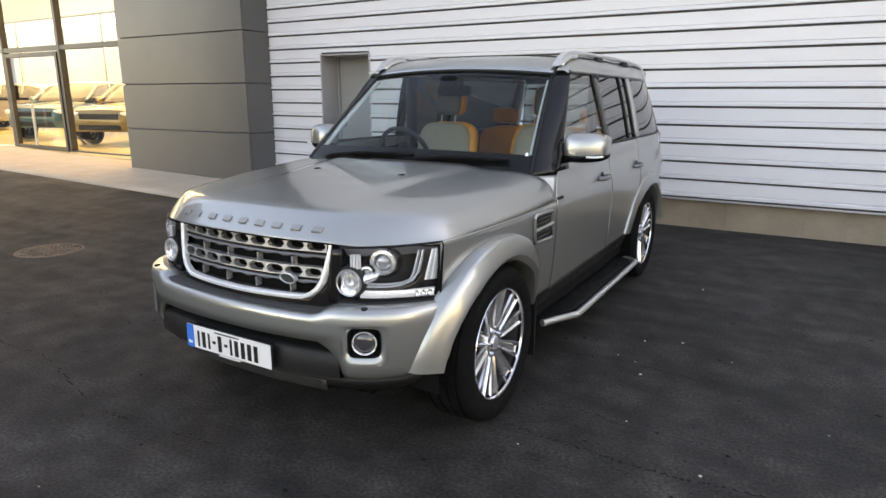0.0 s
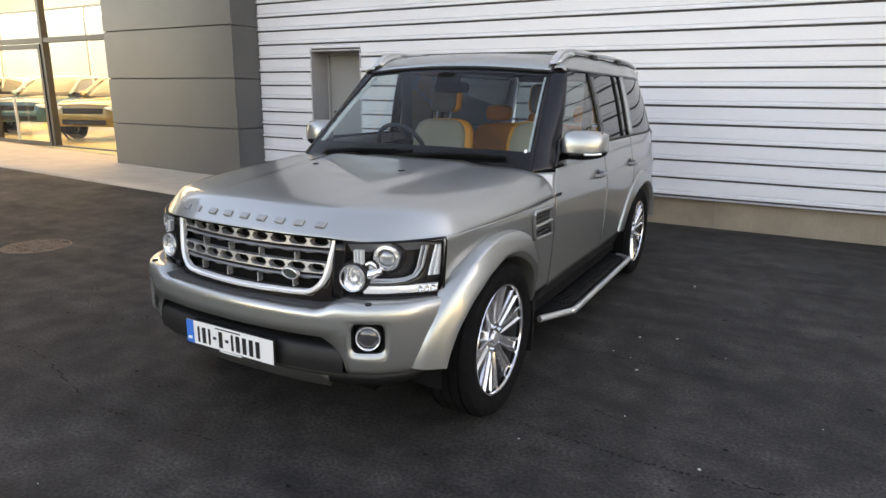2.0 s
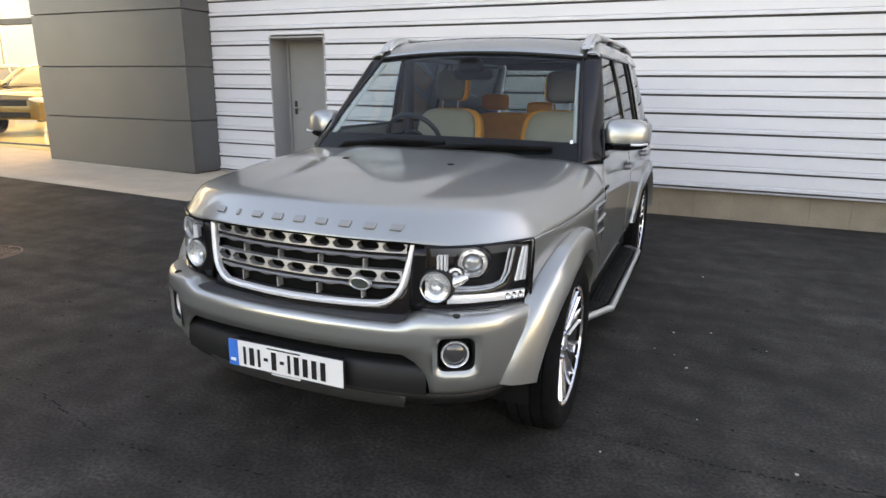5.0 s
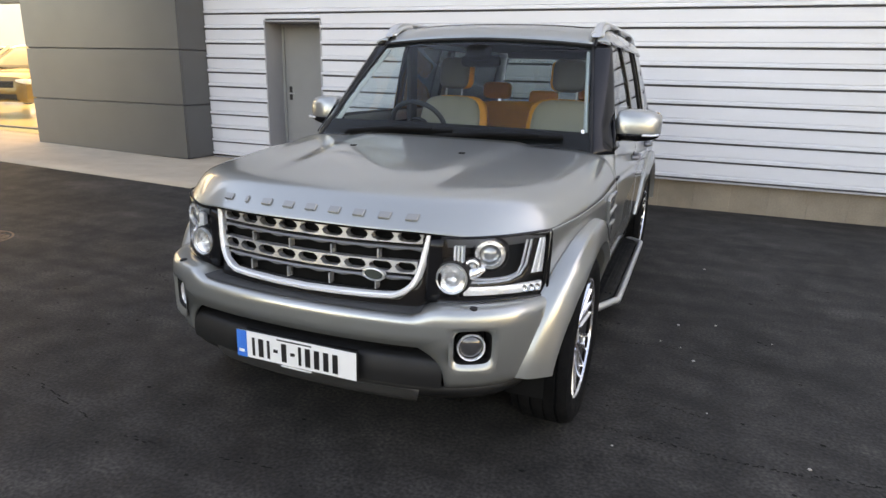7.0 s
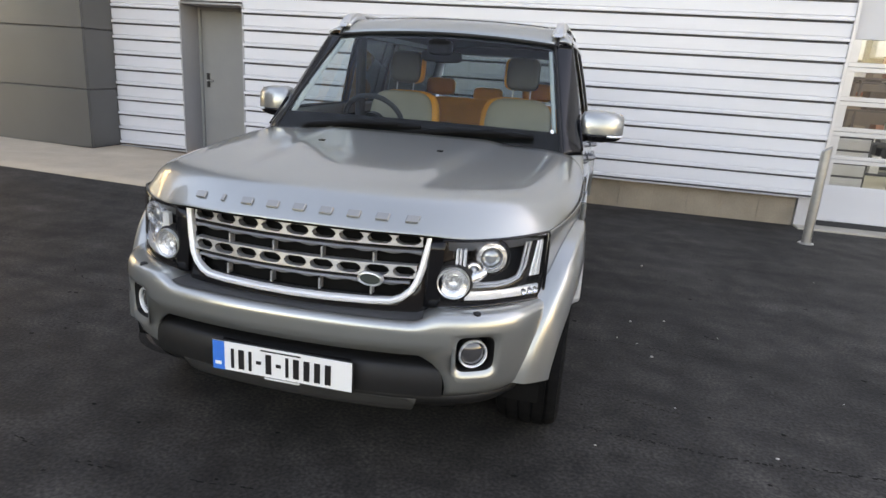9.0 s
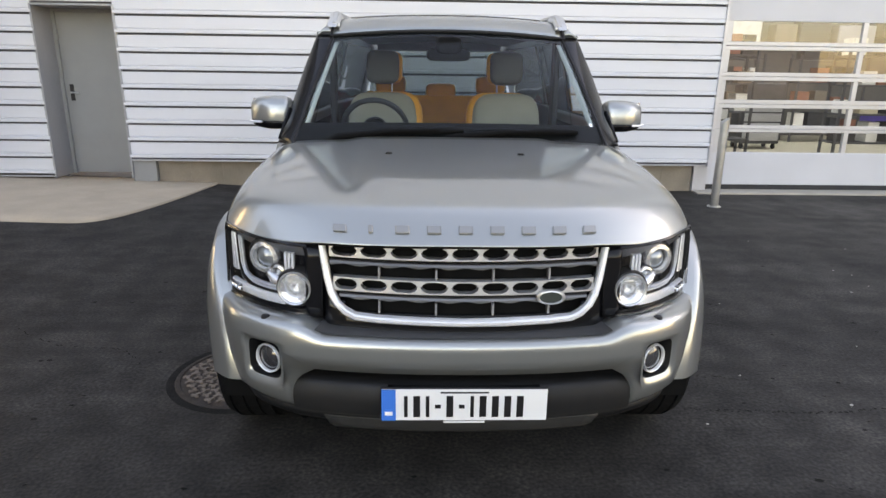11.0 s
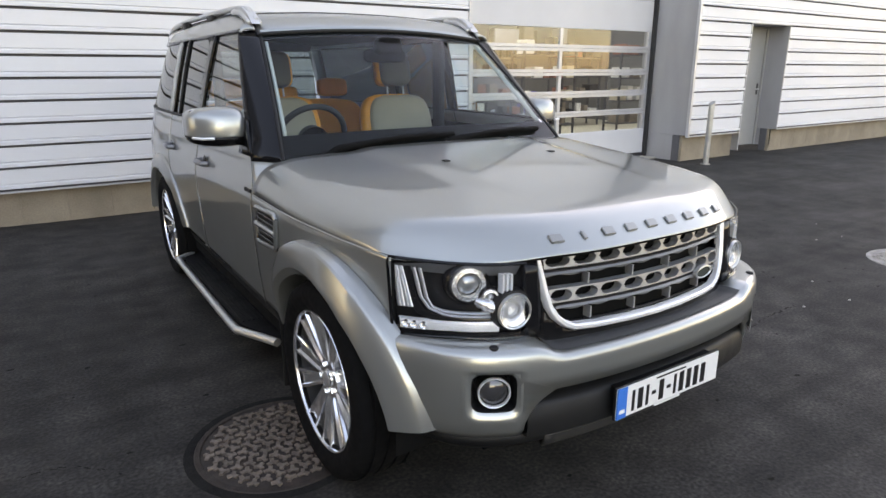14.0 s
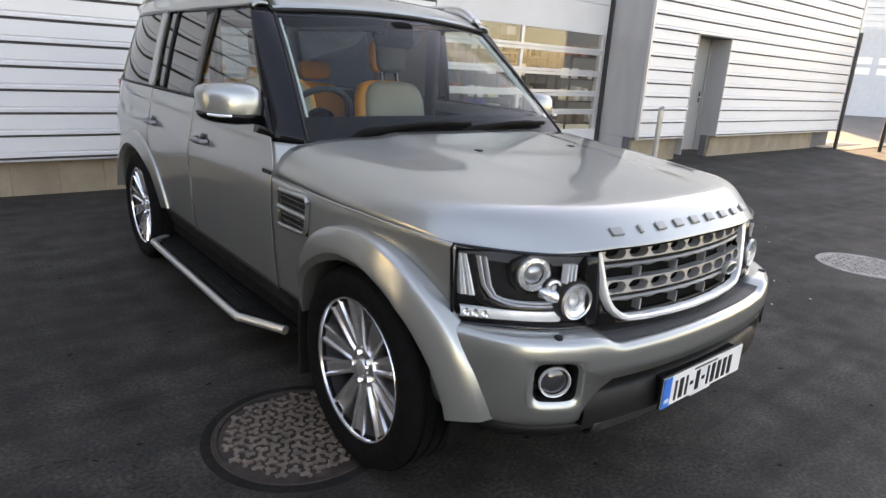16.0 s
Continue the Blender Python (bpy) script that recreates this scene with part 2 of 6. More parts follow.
xs = [-600, -150, -60, -30] + span(-20, 8, 56) + [12, 20, 40, 100, 600]
ys = [-600, -150, -50, -20] + span(-6, 7, 26) + [12, 30, 100, 600]
ground = part("ground", sheet(lambda x, y: (x, y, rise(x, y)), xs, ys), ASPHALT)
if ground.data.polygons[0].normal.z < 0:
    ground.data.flip_normals()
tagged(ground, "dark worn asphalt yard with faint tyre marks", "ground", kind="structure")


def apron_edge(x):
    """The front edge of the paving, rounded where it turns back to the wall."""
    return 3.12 if x < -3.5 else 3.12 + 2.15 * max(0.0, (x + 3.5) / 0.75) ** 3.3


us = span(-24, -4, 40) + span(-3.9, -3.5, 4)[0:] + span(-3.45, -2.75, 14)
apron_bm = sheet(lambda x, v: (x, apron_edge(x) + (5.44 - apron_edge(x)) * v, rise(x, max(3.1, apron_edge(x))) + 0.016), us, span(0, 1, 8), away=(-5, 4, -50))
apron = part("pavement", apron_bm, CONCRETE, thick=0.1)
tagged(apron, "tan concrete apron along the showroom front", "pavement", kind="structure")


def manhole(at, radius, mat, label, studs):
    m = Matrix.Translation((at[0], at[1], rise(*at)))
    ob = part("manhole_cover", lathe([(0.001, 0.004), (radius - 0.035, 0.004), (radius - 0.03, 0.001), (radius - 0.022, 0.001), (radius - 0.018, 0.006), (radius, 0.005), (radius + 0.006, 0.0)], m, 56), mat)
    tagged(ob, label, "manhole cover")
    bm = bmesh.new()
    rnd = random.Random(4)
    n = int(radius / studs) + 2
    for i in range(-n, n + 1):
        for j in range(-n, n + 1):
            x, y = (i + 0.5 * (j % 2)) * studs, j * studs * 0.87
            if math.hypot(x, y) < radius - 0.05:
                a = radians(60 * rnd.randrange(6) + rnd.uniform(-22, 22))
                for k in range(3):
                    c = Matrix.Translation((at[0] + x, at[1] + y, 0)) @ Matrix.Rotation(a + k * 2.0944, 4, "Z")
                    bmesh.ops.create_cube(bm, size=1.0, matrix=c @ Matrix.Translation((studs * 0.22, 0, 0.006)) @ Matrix.Diagonal((studs * 0.46, studs * 0.30, 0.009 + 0.003 * rnd.random(), 1)))
    for v in bm.verts:
        v.co.z += rise(*at)
    tagged(part("studs", bm, STUD if mat is IRON else mat, ob, smooth=0), kind="stuff")
    return ob


manhole((-1.0, 0.27), 0.33, IRON, "round cast iron manhole cover with raised studs", 0.050)
manhole((4.10, -0.08), 0.36, IRONLIGHT, "worn pale manhole cover set in asphalt", 0.06)
manhole((-4.38, 0.71), 0.30, TANPATCH, "dusty tan round cover in the asphalt", 0.07)
collar = part("asphalt_collar", sheet(lambda a, r: (-1.0 + r * math.cos(a), 0.27 + r * math.sin(a), 0.0025 - 0.002 * (r - 0.33) / 0.06), span(0, 2 * math.pi, 48), [0.334, 0.355, 0.372], away=(-1, 0.27, -9)),
              material("patched_asphalt", (0.019, 0.0175, 0.0165), 0.9, spec=0.15, vary=0.3, scale=9, fine=0.4, bump=0.5))
tagged(collar, "ring of darker patched asphalt round a manhole", "asphalt patch", kind="structure")

bm = bmesh.new()
rnd = random.Random(11)
spots = [(1.306, 1.329), (1.40, 0.816), (1.33, 0.98), (1.52, 1.42), (2.3, 0.6), (2.7, -0.2), (-2.1, -0.9), (-0.4, -1.45)] + [(rnd.uniform(1.1, 5.0), rnd.uniform(-1.2, 3.6)) for _ in range(26)]
for x, y in spots:
    r = rnd.uniform(0.004, 0.010)
    bmesh.ops.create_icosphere(bm, subdivisions=1, radius=r, matrix=Matrix.Translation((x, y, r * 0.4)) @ Matrix.Diagonal((1, rnd.uniform(0.6, 1.3), 0.6, 1)))
tagged(part("grit", bm, material("pale_grit", (0.38, 0.36, 0.33), 0.9), smooth=0), "scattered pale grit and crumbs on asphalt", "grit", kind="stuff")


CRACKDARK = material("cracked_asphalt", (0.015, 0.0138, 0.0125), 0.95, spec=0.1, vary=0.2)


def crack(points, rnd, wide):
    """A broken dark line of small sunken flakes along points on the yard."""
    b = bmesh.new()
    line = spline([(x, y, 0) for x, y in points], 22)
    for p, q in zip(line, line[1:]):
        if rnd.random() < 0.48:
            continue
        d = q - p
        side = Vector((-d.y, d.x, 0)).normalized()
        w0, w1, off = wide * rnd.uniform(0.25, 1.0), wide * rnd.uniform(0.25, 1.0), rnd.uniform(-0.008, 0.008)
        f = [p + side * (off + w0), p + side * (off - w0), q + side * (off - w1) + d * 0.1, q + side * (off + w1)]
        b.faces.new([b.verts.new((v.x, v.y, rise(v.x, v.y) + 0.0012)) for v in f])
    bmesh.ops.recalc_face_normals(b, faces=b.faces)
    return b


rnd = random.Random(23)
for pts, wide in (([(1.05, -0.06), (1.165, -0.075), (1.36, -0.084), (1.54, -0.099), (1.77, -0.094), (1.95, -0.067), (2.3, -0.05)], 0.007),
                  ([(0.98, 0.90), (1.15, 0.95), (1.44, 0.94), (1.7, 0.90)], 0.004),
                  ([(1.0, 0.22), (1.25, 0.25), (1.5, 0.20)], 0.005),
                  ([(-2.3, -0.74), (-2.07, -0.763), (-1.67, -0.751), (-1.01, -0.915), (-0.556, -0.948), (-0.06, -0.885)], 0.005),
                  ([(-1.55, 0.35), (-1.75, 0.55), (-2.1, 0.60), (-2.5, 0.85)], 0.005)):
    tagged(part("asphalt_crack", crack(pts, rnd, wide), CRACKDARK, smooth=0), "thin broken dark crack in the asphalt", "crack", kind="structure")
b = bmesh.new()
for _ in range(260):
    x, y, r, n = rnd.uniform(-3.2, 5.0), rnd.uniform(-1.7, 3.0), rnd.uniform(0.004, 0.013), rnd.randrange(5, 8)
    b.faces.new([b.verts.new((x + r * rnd.uniform(0.6, 1.3) * math.cos(6.283 * k / n) * 1.4, y + r * rnd.uniform(0.6, 1.2) * math.sin(6.283 * k / n), rise(x, y) + 0.001)) for k in range(n)])
tagged(part("asphalt_pits", b, CRACKDARK, smooth=0), "small dark pits worn into the asphalt", "pit", kind="stuff")


# ---- the white clad workshop wall ----
PITCH, FIRST = 0.2085, 0.3965
WALL_Y, TOP = 5.25, 9.5
planks = []


def plank_profile(h):
    """Outward depth and height of one board with its lip and shadow joint."""
    return [(-0.028, 0.025), (0.013, 0.025), (0.017, 0.029), (0.017, 0.056), (0.013, 0.060), (-0.014, 0.062), (-0.014, 0.071), (0.000, 0.078), (0.000, h - 0.003), (-0.003, h), (-0.028, h)]


plank_meshes = {}


def plank(x0, x1, y, z, h, parent):
    key = (round(x0, 3), round(x1, 3), round(y, 3), round(h, 3))
    if key not in plank_meshes:
        b = add_prism(bmesh.new(), plank_profile(h), lambda d, k, e: (x0 + e, y - d, k), x1 - x0)
        me = bpy.data.meshes.new("plank")
        b.to_mesh(me)
        b.free()
        plank_meshes[key] = me
    planks.append((plank_meshes[key], z, parent))


def clad_wall(name, label, x0, x1, y, first, holes=(), pitch=PITCH, lowest=PITCH):
    """A wall with a backing and boards from first up; holes: (x0, x1, z0, z1)."""
    core = bmesh.new()
    cuts = sorted({x0, x1, *(h[0] for h in holes), *(h[1] for h in holes)})
    for a, b in zip(cuts, cuts[1:]):
        over = [h for h in holes if h[0] <= a and b <= h[1]]
        add_box(core, a, b, y + 0.03, y + 0.17, over[0][3] if over else first, TOP)
        add_box(core, a, b, y + 0.17, y + 0.30, over[0][3] if over else 0.0, TOP)
    ob = part(name, core, WALL_CORE, smooth=0)
    tagged(ob, label, "wall", kind="structure")
    z = first
    while z < TOP - 0.05:
        h = lowest if z == first else pitch
        for a, b in zip(cuts, cuts[1:]):
            over = [q for q in holes if q[0] <= a and b <= q[1] and z < q[3] - 0.06]
            if not over:
                plank(a, b, y, z, h, ob)
            elif z + h > over[0][3] + 0.075:
                plank(a, b, y, over[0][3] + 0.008, z + h - over[0][3] - 0.008, ob)
        z += h
    return ob


DOOR_A = (-4.70, -3.76, 0.10, 2.135)
wall_main = clad_wall("wall_north", "white horizontal board cladding over a beige block plinth", -5.79, 3.44, WALL_Y, FIRST - 0.045, [DOOR_A])
plank(-5.79, -4.70, WALL_Y, FIRST - 0.045 - PITCH, PITCH, wall_main)
DOOR_B = (8.76, 9.92, 0.14, 2.235)
wall_side = clad_wall("wall_northeast", "white horizontal board cladding beside the workshop door", 7.34, 15.95, 4.50, 0.425, [DOOR_B], 0.219, 0.25)


def block_row(x0, x1, y, z1, parent, n):
    w = (x1 - x0) / n
    for i in range(n):
        part("block", box(x0 + i * w + 0.0007, x0 + (i + 1) * w - 0.0007, y, y + 0.1, -0.05, z1, 0.002), PLINTH, parent, smooth=0)


def edge_trim(name, boxes, mat, label):
    b = bmesh.new()
    for q in boxes:
        add_box(b, *q, bevel=0.003)
    return tagged(part(name, b, mat, smooth=0), label, "trim", kind="structure")


edge_trim("trim_1", [(3.44, 3.475, 5.225, 5.45, 0.33, TOP), (3.30, 3.475, 5.285, 5.36, 0.0, 0.345)], ALU, "pale metal corner trim at the cladding's end")
edge_trim("trim_2", [(7.30, 7.345, 4.475, 4.53, 0.40, TOP)], ALU, "pale metal corner trim on the side wall")
edge_trim("trim_3", [(-5.79, -4.715, 5.235, 5.28, 0.126, 0.143), (-3.745, 3.44, 5.235, 5.28, 0.335, 0.352)], ALU, "metal drip edge under the cladding")
edge_trim("trim_4", [(7.34, 8.745, 4.482, 4.53, 0.405, 0.424), (9.935, 15.95, 4.482, 4.53, 0.405, 0.424)], ALU, "metal drip edge under the side cladding")
edge_trim("trim_5", [(15.95, 16.0, 4.47, 5.2, 0.40, TOP)], ALU, "metal corner at the wall's far end")


def personnel_door(name, hole, y, floor, hinge_right, label):
    """A steel door at the back of a lined recess."""
    x0, x1, _, z1 = hole
    lining = bmesh.new()
    add_box(lining, x0 - 0.012, x0 + 0.012, y - 0.012, y + 0.46, floor, z1 + 0.012, 0.002)
    add_box(lining, x1 - 0.012, x1 + 0.012, y - 0.012, y + 0.46, floor if hinge_right else 0.41, z1 + 0.012, 0.002)
    if not hinge_right:
        add_box(lining, x1 + 0.02, x1 + 0.06, y + 0.12, y + 0.46, floor, 0.41)
    add_box(lining, x0 + 0.012, x1 - 0.012, y - 0.012, y + 0.46, z1 - 0.012, z1 + 0.012, 0.002)
    leaf = part(name, box(x0 + 0.05, x1 - 0.05, y + 0.40, y + 0.45, floor + 0.01, z1 - 0.05, 0.004), DOORGREY, smooth=0)
    tagged(leaf, label, "door", kind="structure")
    part("door_lining", lining, JAMBGREY, leaf, "pale grey steel lining")
    part("door_frame", add_box(add_box(box(x0 + 0.012, x0 + 0.05, y + 0.37, y + 0.46, floor, z1 - 0.012, 0.003), x1 - 0.05, x1 - 0.012, y + 0.37, y + 0.46, floor, z1 - 0.012, 0.003), x0 + 0.05, x1 - 0.05, y + 0.37, y + 0.46, z1 - 0.05, z1 - 0.012, 0.003), DOORGREY, leaf, smooth=0)
    hx = x0 + 0.13 if hinge_right else x1 - 0.13
    part("handle_plate", box(hx - 0.025, hx + 0.025, y + 0.392, y + 0.40, 1.03, 1.23, 0.003), BLACKPOST, leaf, "dark handle plate", smooth=0)
    s = 1 if hinge_right else -1
    part("door_handle", tube([(hx, y + 0.395, 1.13), (hx, y + 0.35, 1.13), (hx + s * 0.11, y + 0.35, 1.128)], 0.010, 8), STEELPOST, leaf, "steel lever handle")
    return leaf


personnel_door("door_1", DOOR_A, WALL_Y, 0.115, True, "closed plain grey steel door set deep in the white wall")
personnel_door("door_2", DOOR_B, 4.50, 0.10, False, "closed grey steel side door in a recess")
tagged(part("wall_footing", box(-3.76, -3.47, 5.265, 5.36, 0.0, 0.345, 0.003), DOORGREY, smooth=0), "grey panel beside the door foot", "wall panel", kind="structure")

# ---- the workshop's sectional door ----
GY = 5.36
gdoor = holder("sectional_door", (5.4, GY, 0), label="closed white sectional workshop door with rows of glazing", category="garage door")
GX0, GX1, MID = 3.46, 7.30, 5.245


def under(name, b, mat, parent, label="", smooth=0, **k):
    ob = part(name, b, mat, parent, label, smooth, **k)
    if parent.type == "EMPTY":
        ob.matrix_parent_inverse = Matrix.Translation(parent.location).inverted()
    return ob


under("bottom_panel", box(GX0, GX1 - 0.02, GY, GY + 0.05, 0.085, 0.50, 0.004), DOORWHITE, gdoor, "white lower panel")
under("top_panel", box(GX0, GX1 - 0.02, GY, GY + 0.05, 2.085, 2.56, 0.004), DOORWHITE, gdoor, "white upper panel")
under("top_panel", box(GX0, GX1 - 0.02, GY, GY + 0.05, 2.566, 3.05, 0.004), DOORWHITE, gdoor)
under("bottom_seal", box(GX0, GX1, GY + 0.005, GY + 0.045, 0.02, 0.082), DARKGAP, gdoor, "black rubber seal")
ROWS_Z = [(0.50, 0.755), (0.842, 1.055), (1.155, 1.388), (1.487, 1.748), (1.848, 2.085)]
for (z0, z1), nxt in zip(ROWS_Z, ROWS_Z[1:]):
    under("rail", box(GX0, GX1 - 0.02, GY - 0.002, GY + 0.05, z1, (z1 + nxt[0]) / 2 - 0.002, 0.004), ALU, gdoor)
    under("rail", box(GX0, GX1 - 0.02, GY - 0.002, GY + 0.05, (z1 + nxt[0]) / 2 + 0.002, nxt[0], 0.004), ALU, gdoor)
for z0, z1 in ROWS_Z:
    for a, b in ((GX0, GX0 + 0.14), (MID - 0.03, MID + 0.03), (GX1 - 0.10, GX1 - 0.02)):
        under("mullion", box(a, b, GY, GY + 0.048, z0, z1, 0.003), ALU, gdoor)
    for a, b in ((GX0 + 0.14, MID - 0.03), (MID + 0.03, GX1 - 0.10)):
        under("pane", pane(a, b, GY + 0.022, z0, z1), PANE, gdoor, shadow=False)
under("side_seal", box(GX1 - 0.015, GX1 + 0.03, GY - 0.06, GY + 0.05, 0.0, TOP), DARKGAP, gdoor, "black side seal")
lintel = part("wall_lintel", box(3.475, 7.34, 5.30, 5.66, 3.056, TOP), CLAD, smooth=0)
tagged(lintel, "white wall above the workshop door", "wall", kind="structure")
ret = part("wall_return", add_box(box(7.332, 7.36, 4.53, 5.56, 0.43, TOP, 0.003), 7.345, 7.36, 4.70, 5.56, 0.0, 0.43), JAMBGREY, smooth=0)
tagged(ret, "pale grey metal lining beside the workshop door", "wall", kind="structure")
sill = part("threshold", box(3.3, 7.5, 5.10, 5.50, -0.05, 0.022, 0.006), KERB, smooth=0)
tagged(sill, "pale concrete threshold under the workshop door", "threshold", kind="structure")

def bollard(x, y, h):
    b = tube([(x, y, 0), (x, y, h - 0.03)], 0.045, 20)
    for v in b.verts:
        if v.co.z > h - 0.1:
            v.co.z += (v.co.x - x) * 0.7
    ob = part("bollard", b, STEELPOST)
    tagged(ob, "slim brushed steel bollard with a slanted top", "bollard", group="bollards by the workshop door")
    part("base_ring", lathe([(0.046, 0.0), (0.075, 0.0), (0.075, 0.008), (0.046, 0.012)], Matrix.Translation((x, y, 0.0)), 24), STEELPOST, ob)


bollard(3.18, 4.36, 1.0)
bollard(7.42, 4.18, 1.0)

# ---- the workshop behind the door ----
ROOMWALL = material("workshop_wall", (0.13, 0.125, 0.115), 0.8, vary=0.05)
ROOMFLOOR = material("workshop_floor", (0.55, 0.50, 0.37), 0.4, vary=0.1, scale=2)
DARKSTUFF = material("dark_workshop_steel", (0.07, 0.07, 0.075), 0.5, vary=0.2)
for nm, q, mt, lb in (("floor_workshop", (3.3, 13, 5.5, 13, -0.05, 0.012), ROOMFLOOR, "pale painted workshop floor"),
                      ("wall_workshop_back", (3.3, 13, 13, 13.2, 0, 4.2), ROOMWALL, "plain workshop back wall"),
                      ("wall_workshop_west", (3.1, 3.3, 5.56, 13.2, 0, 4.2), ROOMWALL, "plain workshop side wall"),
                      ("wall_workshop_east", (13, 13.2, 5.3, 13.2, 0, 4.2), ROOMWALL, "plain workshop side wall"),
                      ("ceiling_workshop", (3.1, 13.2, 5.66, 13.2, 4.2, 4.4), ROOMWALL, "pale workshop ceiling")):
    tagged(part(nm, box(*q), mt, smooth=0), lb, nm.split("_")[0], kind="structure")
LAMPGLOW = material("lamp_glow", (0.70, 0.86, 1.0), 0.5, emit=5.0, vary=0.0)
for x, y in ((4.6, 7.2), (6.6, 7.2), (8.6, 7.2), (4.6, 10.2), (6.6, 10.2), (9.2, 10.2)):
    ob = part("high_bay_lamp", lathe([(0.20, 3.62), (0.22, 3.60), (0.14, 3.80), (0.05, 3.86), (0.05, 4.2), (0.03, 4.2)], Matrix.Translation((x, y, 0)), 20), ALU)
    tagged(ob, "round hanging workshop lamp giving warm light", "lamp", group="workshop lamps")
    part("bulb", lathe([(0.001, 3.605), (0.19, 3.605), (0.19, 3.63), (0.001, 3.63)], Matrix.Translation((x, y, 0)), 20), LAMPGLOW, ob, "glowing warm diffuser")
room_light = bpy.data.lights.new("workshop_light", "AREA")
room_light.energy, room_light.color, room_light.shape, room_light.size, room_light.size_y = 75, (0.56, 0.78, 1.0), "RECTANGLE", 9, 6
new("workshop_light", room_light).matrix_world = pose(8.2, 9.2, 3.5)


def shelf_unit(x, y, w, label):
    ob = holder("shelf_unit", (x, y, 0), label=label, category="shelf")
    for dx in (-w / 2, w / 2):
        for dy in (-0.2, 0.2):
            under("upright", box(x + dx - 0.02, x + dx + 0.02, y + dy - 0.02, y + dy + 0.02, 0.012, 1.9), DARKSTUFF, ob)
    for k in range(4):
        under("shelf", box(x - w / 2 - 0.02, x + w / 2 + 0.02, y - 0.24, y + 0.24, 0.28 + 0.5 * k, 0.31 + 0.5 * k), DARKSTUFF, ob)
    return ob


BOXCOL = [material("carton_%s" % n, c, 0.7) for n, c in (("cream", (0.62, 0.55, 0.40)), ("white", (0.75, 0.74, 0.70)), ("brown", (0.22, 0.18, 0.14)), ("red", (0.30, 0.12, 0.08)), ("violet", (0.10, 0.07, 0.36)), ("black", (0.03, 0.03, 0.032)))]
rnd = random.Random(5)
for sx, sy in ((4.5, 11.6), (6.6, 11.8), (8.8, 11.6), (10.9, 10.8), (8.0, 8.8), (10.3, 8.2), (5.1, 9.2)):
    shelf_unit(sx, sy, 1.5, "dark steel workshop shelf with cartons on it")
    for k in range(4):
        x = sx - 0.7
        while x < sx + 0.55:
            w, h = rnd.uniform(0.12, 0.34), rnd.uniform(0.12, 0.36)
            cb = part("carton", box(x, x + w, sy - 0.18, sy + 0.12, 0.312 + 0.5 * k, 0.312 + 0.5 * k + h, 0.004), BOXCOL[rnd.choice((0, 1, 1, 2, 2, 3, 5, 5, 5))], smooth=0)
            tagged(cb, "plain carton standing on a workshop shelf", "box", group="cartons on the shelves")
            x += w + rnd.uniform(0.03, 0.2)
# cabinets along the back wall
x = 3.9
while x < 12.4:
    w, z0, h = rnd.uniform(0.35, 0.9), rnd.uniform(2.0, 2.35), rnd.uniform(0.35, 0.75)
    mt = rnd.choice((BOXCOL[1], BOXCOL[2], DARKSTUFF, ALU, DARKSTUFF, DARKSTUFF))
    cab = part("wall_cabinet", box(x, x + w, 12.68, 13.0, z0, z0 + h, 0.01), mt, smooth=0)
    tagged(cab, "plain cabinet hung on the workshop back wall", "cabinet", group="workshop wall cabinets")
    part("cabinet_door", box(x + 0.02, x + w - 0.02, 12.662, 12.68, z0 + 0.02, z0 + h - 0.02, 0.004), mt, cab, smooth=0)
    x += w + rnd.uniform(0.05, 0.4)
drum = part("oil_drum", lathe([(0.28, 0.012), (0.29, 0.03), (0.28, 0.3), (0.29, 0.32), (0.28, 0.34), (0.28, 0.62), (0.29, 0.64), (0.28, 0.66), (0.29, 0.88), (0.27, 0.88), (0.26, 0.87), (0.001, 0.87)], Matrix.Translation((10.6, 12.4, 0)), 28), BOXCOL[4])
tagged(drum, "violet steel drum on the workshop floor", "drum")
for x, y, w, h in ((4.4, 8.0, 0.9, 0.95), (11.6, 7.0, 1.2, 1.0), (6.6, 10.2, 0.8, 1.3)):
    bench = holder("tool_trolley", (x, y, 0), label="dark steel tool trolley with pale drawers", category="tool trolley")
    under("trolley_body", box(x - w / 2, x + w / 2, y - 0.25, y + 0.25, 0.12, h, 0.01), DARKSTUFF, bench)
    for k in range(4):
        under("drawer", box(x - w / 2 + 0.03, x + w / 2 - 0.03, y - 0.262, y - 0.24, 0.18 + k * 0.19, 0.34 + k * 0.19, 0.004), ALU, bench)
    for dx in (-w / 2 + 0.07, w / 2 - 0.07):
        for dy in (-0.18, 0.18):
            under("castor", tube([(x + dx - 0.02, y + dy, 0.066), (x + dx + 0.02, y + dy, 0.066)], 0.054, 12), DARKGAP, bench)

# ---- the car ----
PAINT = material("champagne_metallic_paint", (0.368, 0.380, 0.366), 0.30, metal=0.74, rough_vary=0.02, vary=0.02, scale=3, coat=1.0, edge=0.6)
GLOSSBLACK = material("gloss_black_trim", (0.006, 0.006, 0.007), 0.14, spec=0.28, vary=0.1)
BLACKPLASTIC = material("grained_black_plastic", (0.008, 0.008, 0.0085), 0.55, spec=0.35, vary=0.12, scale=9, fine=0.15, fine_scale=400, bump=0.15)
UNDER = material("underbody_black", (0.006, 0.006, 0.006), 0.9, spec=0.1)
CHROME = material("satin_chrome", (0.80, 0.80, 0.80), 0.14, metal=1.0, vary=0.02)
BRIGHT = material("bright_silver_trim", (0.62, 0.62, 0.61), 0.37, metal=0.8, vary=0.03)
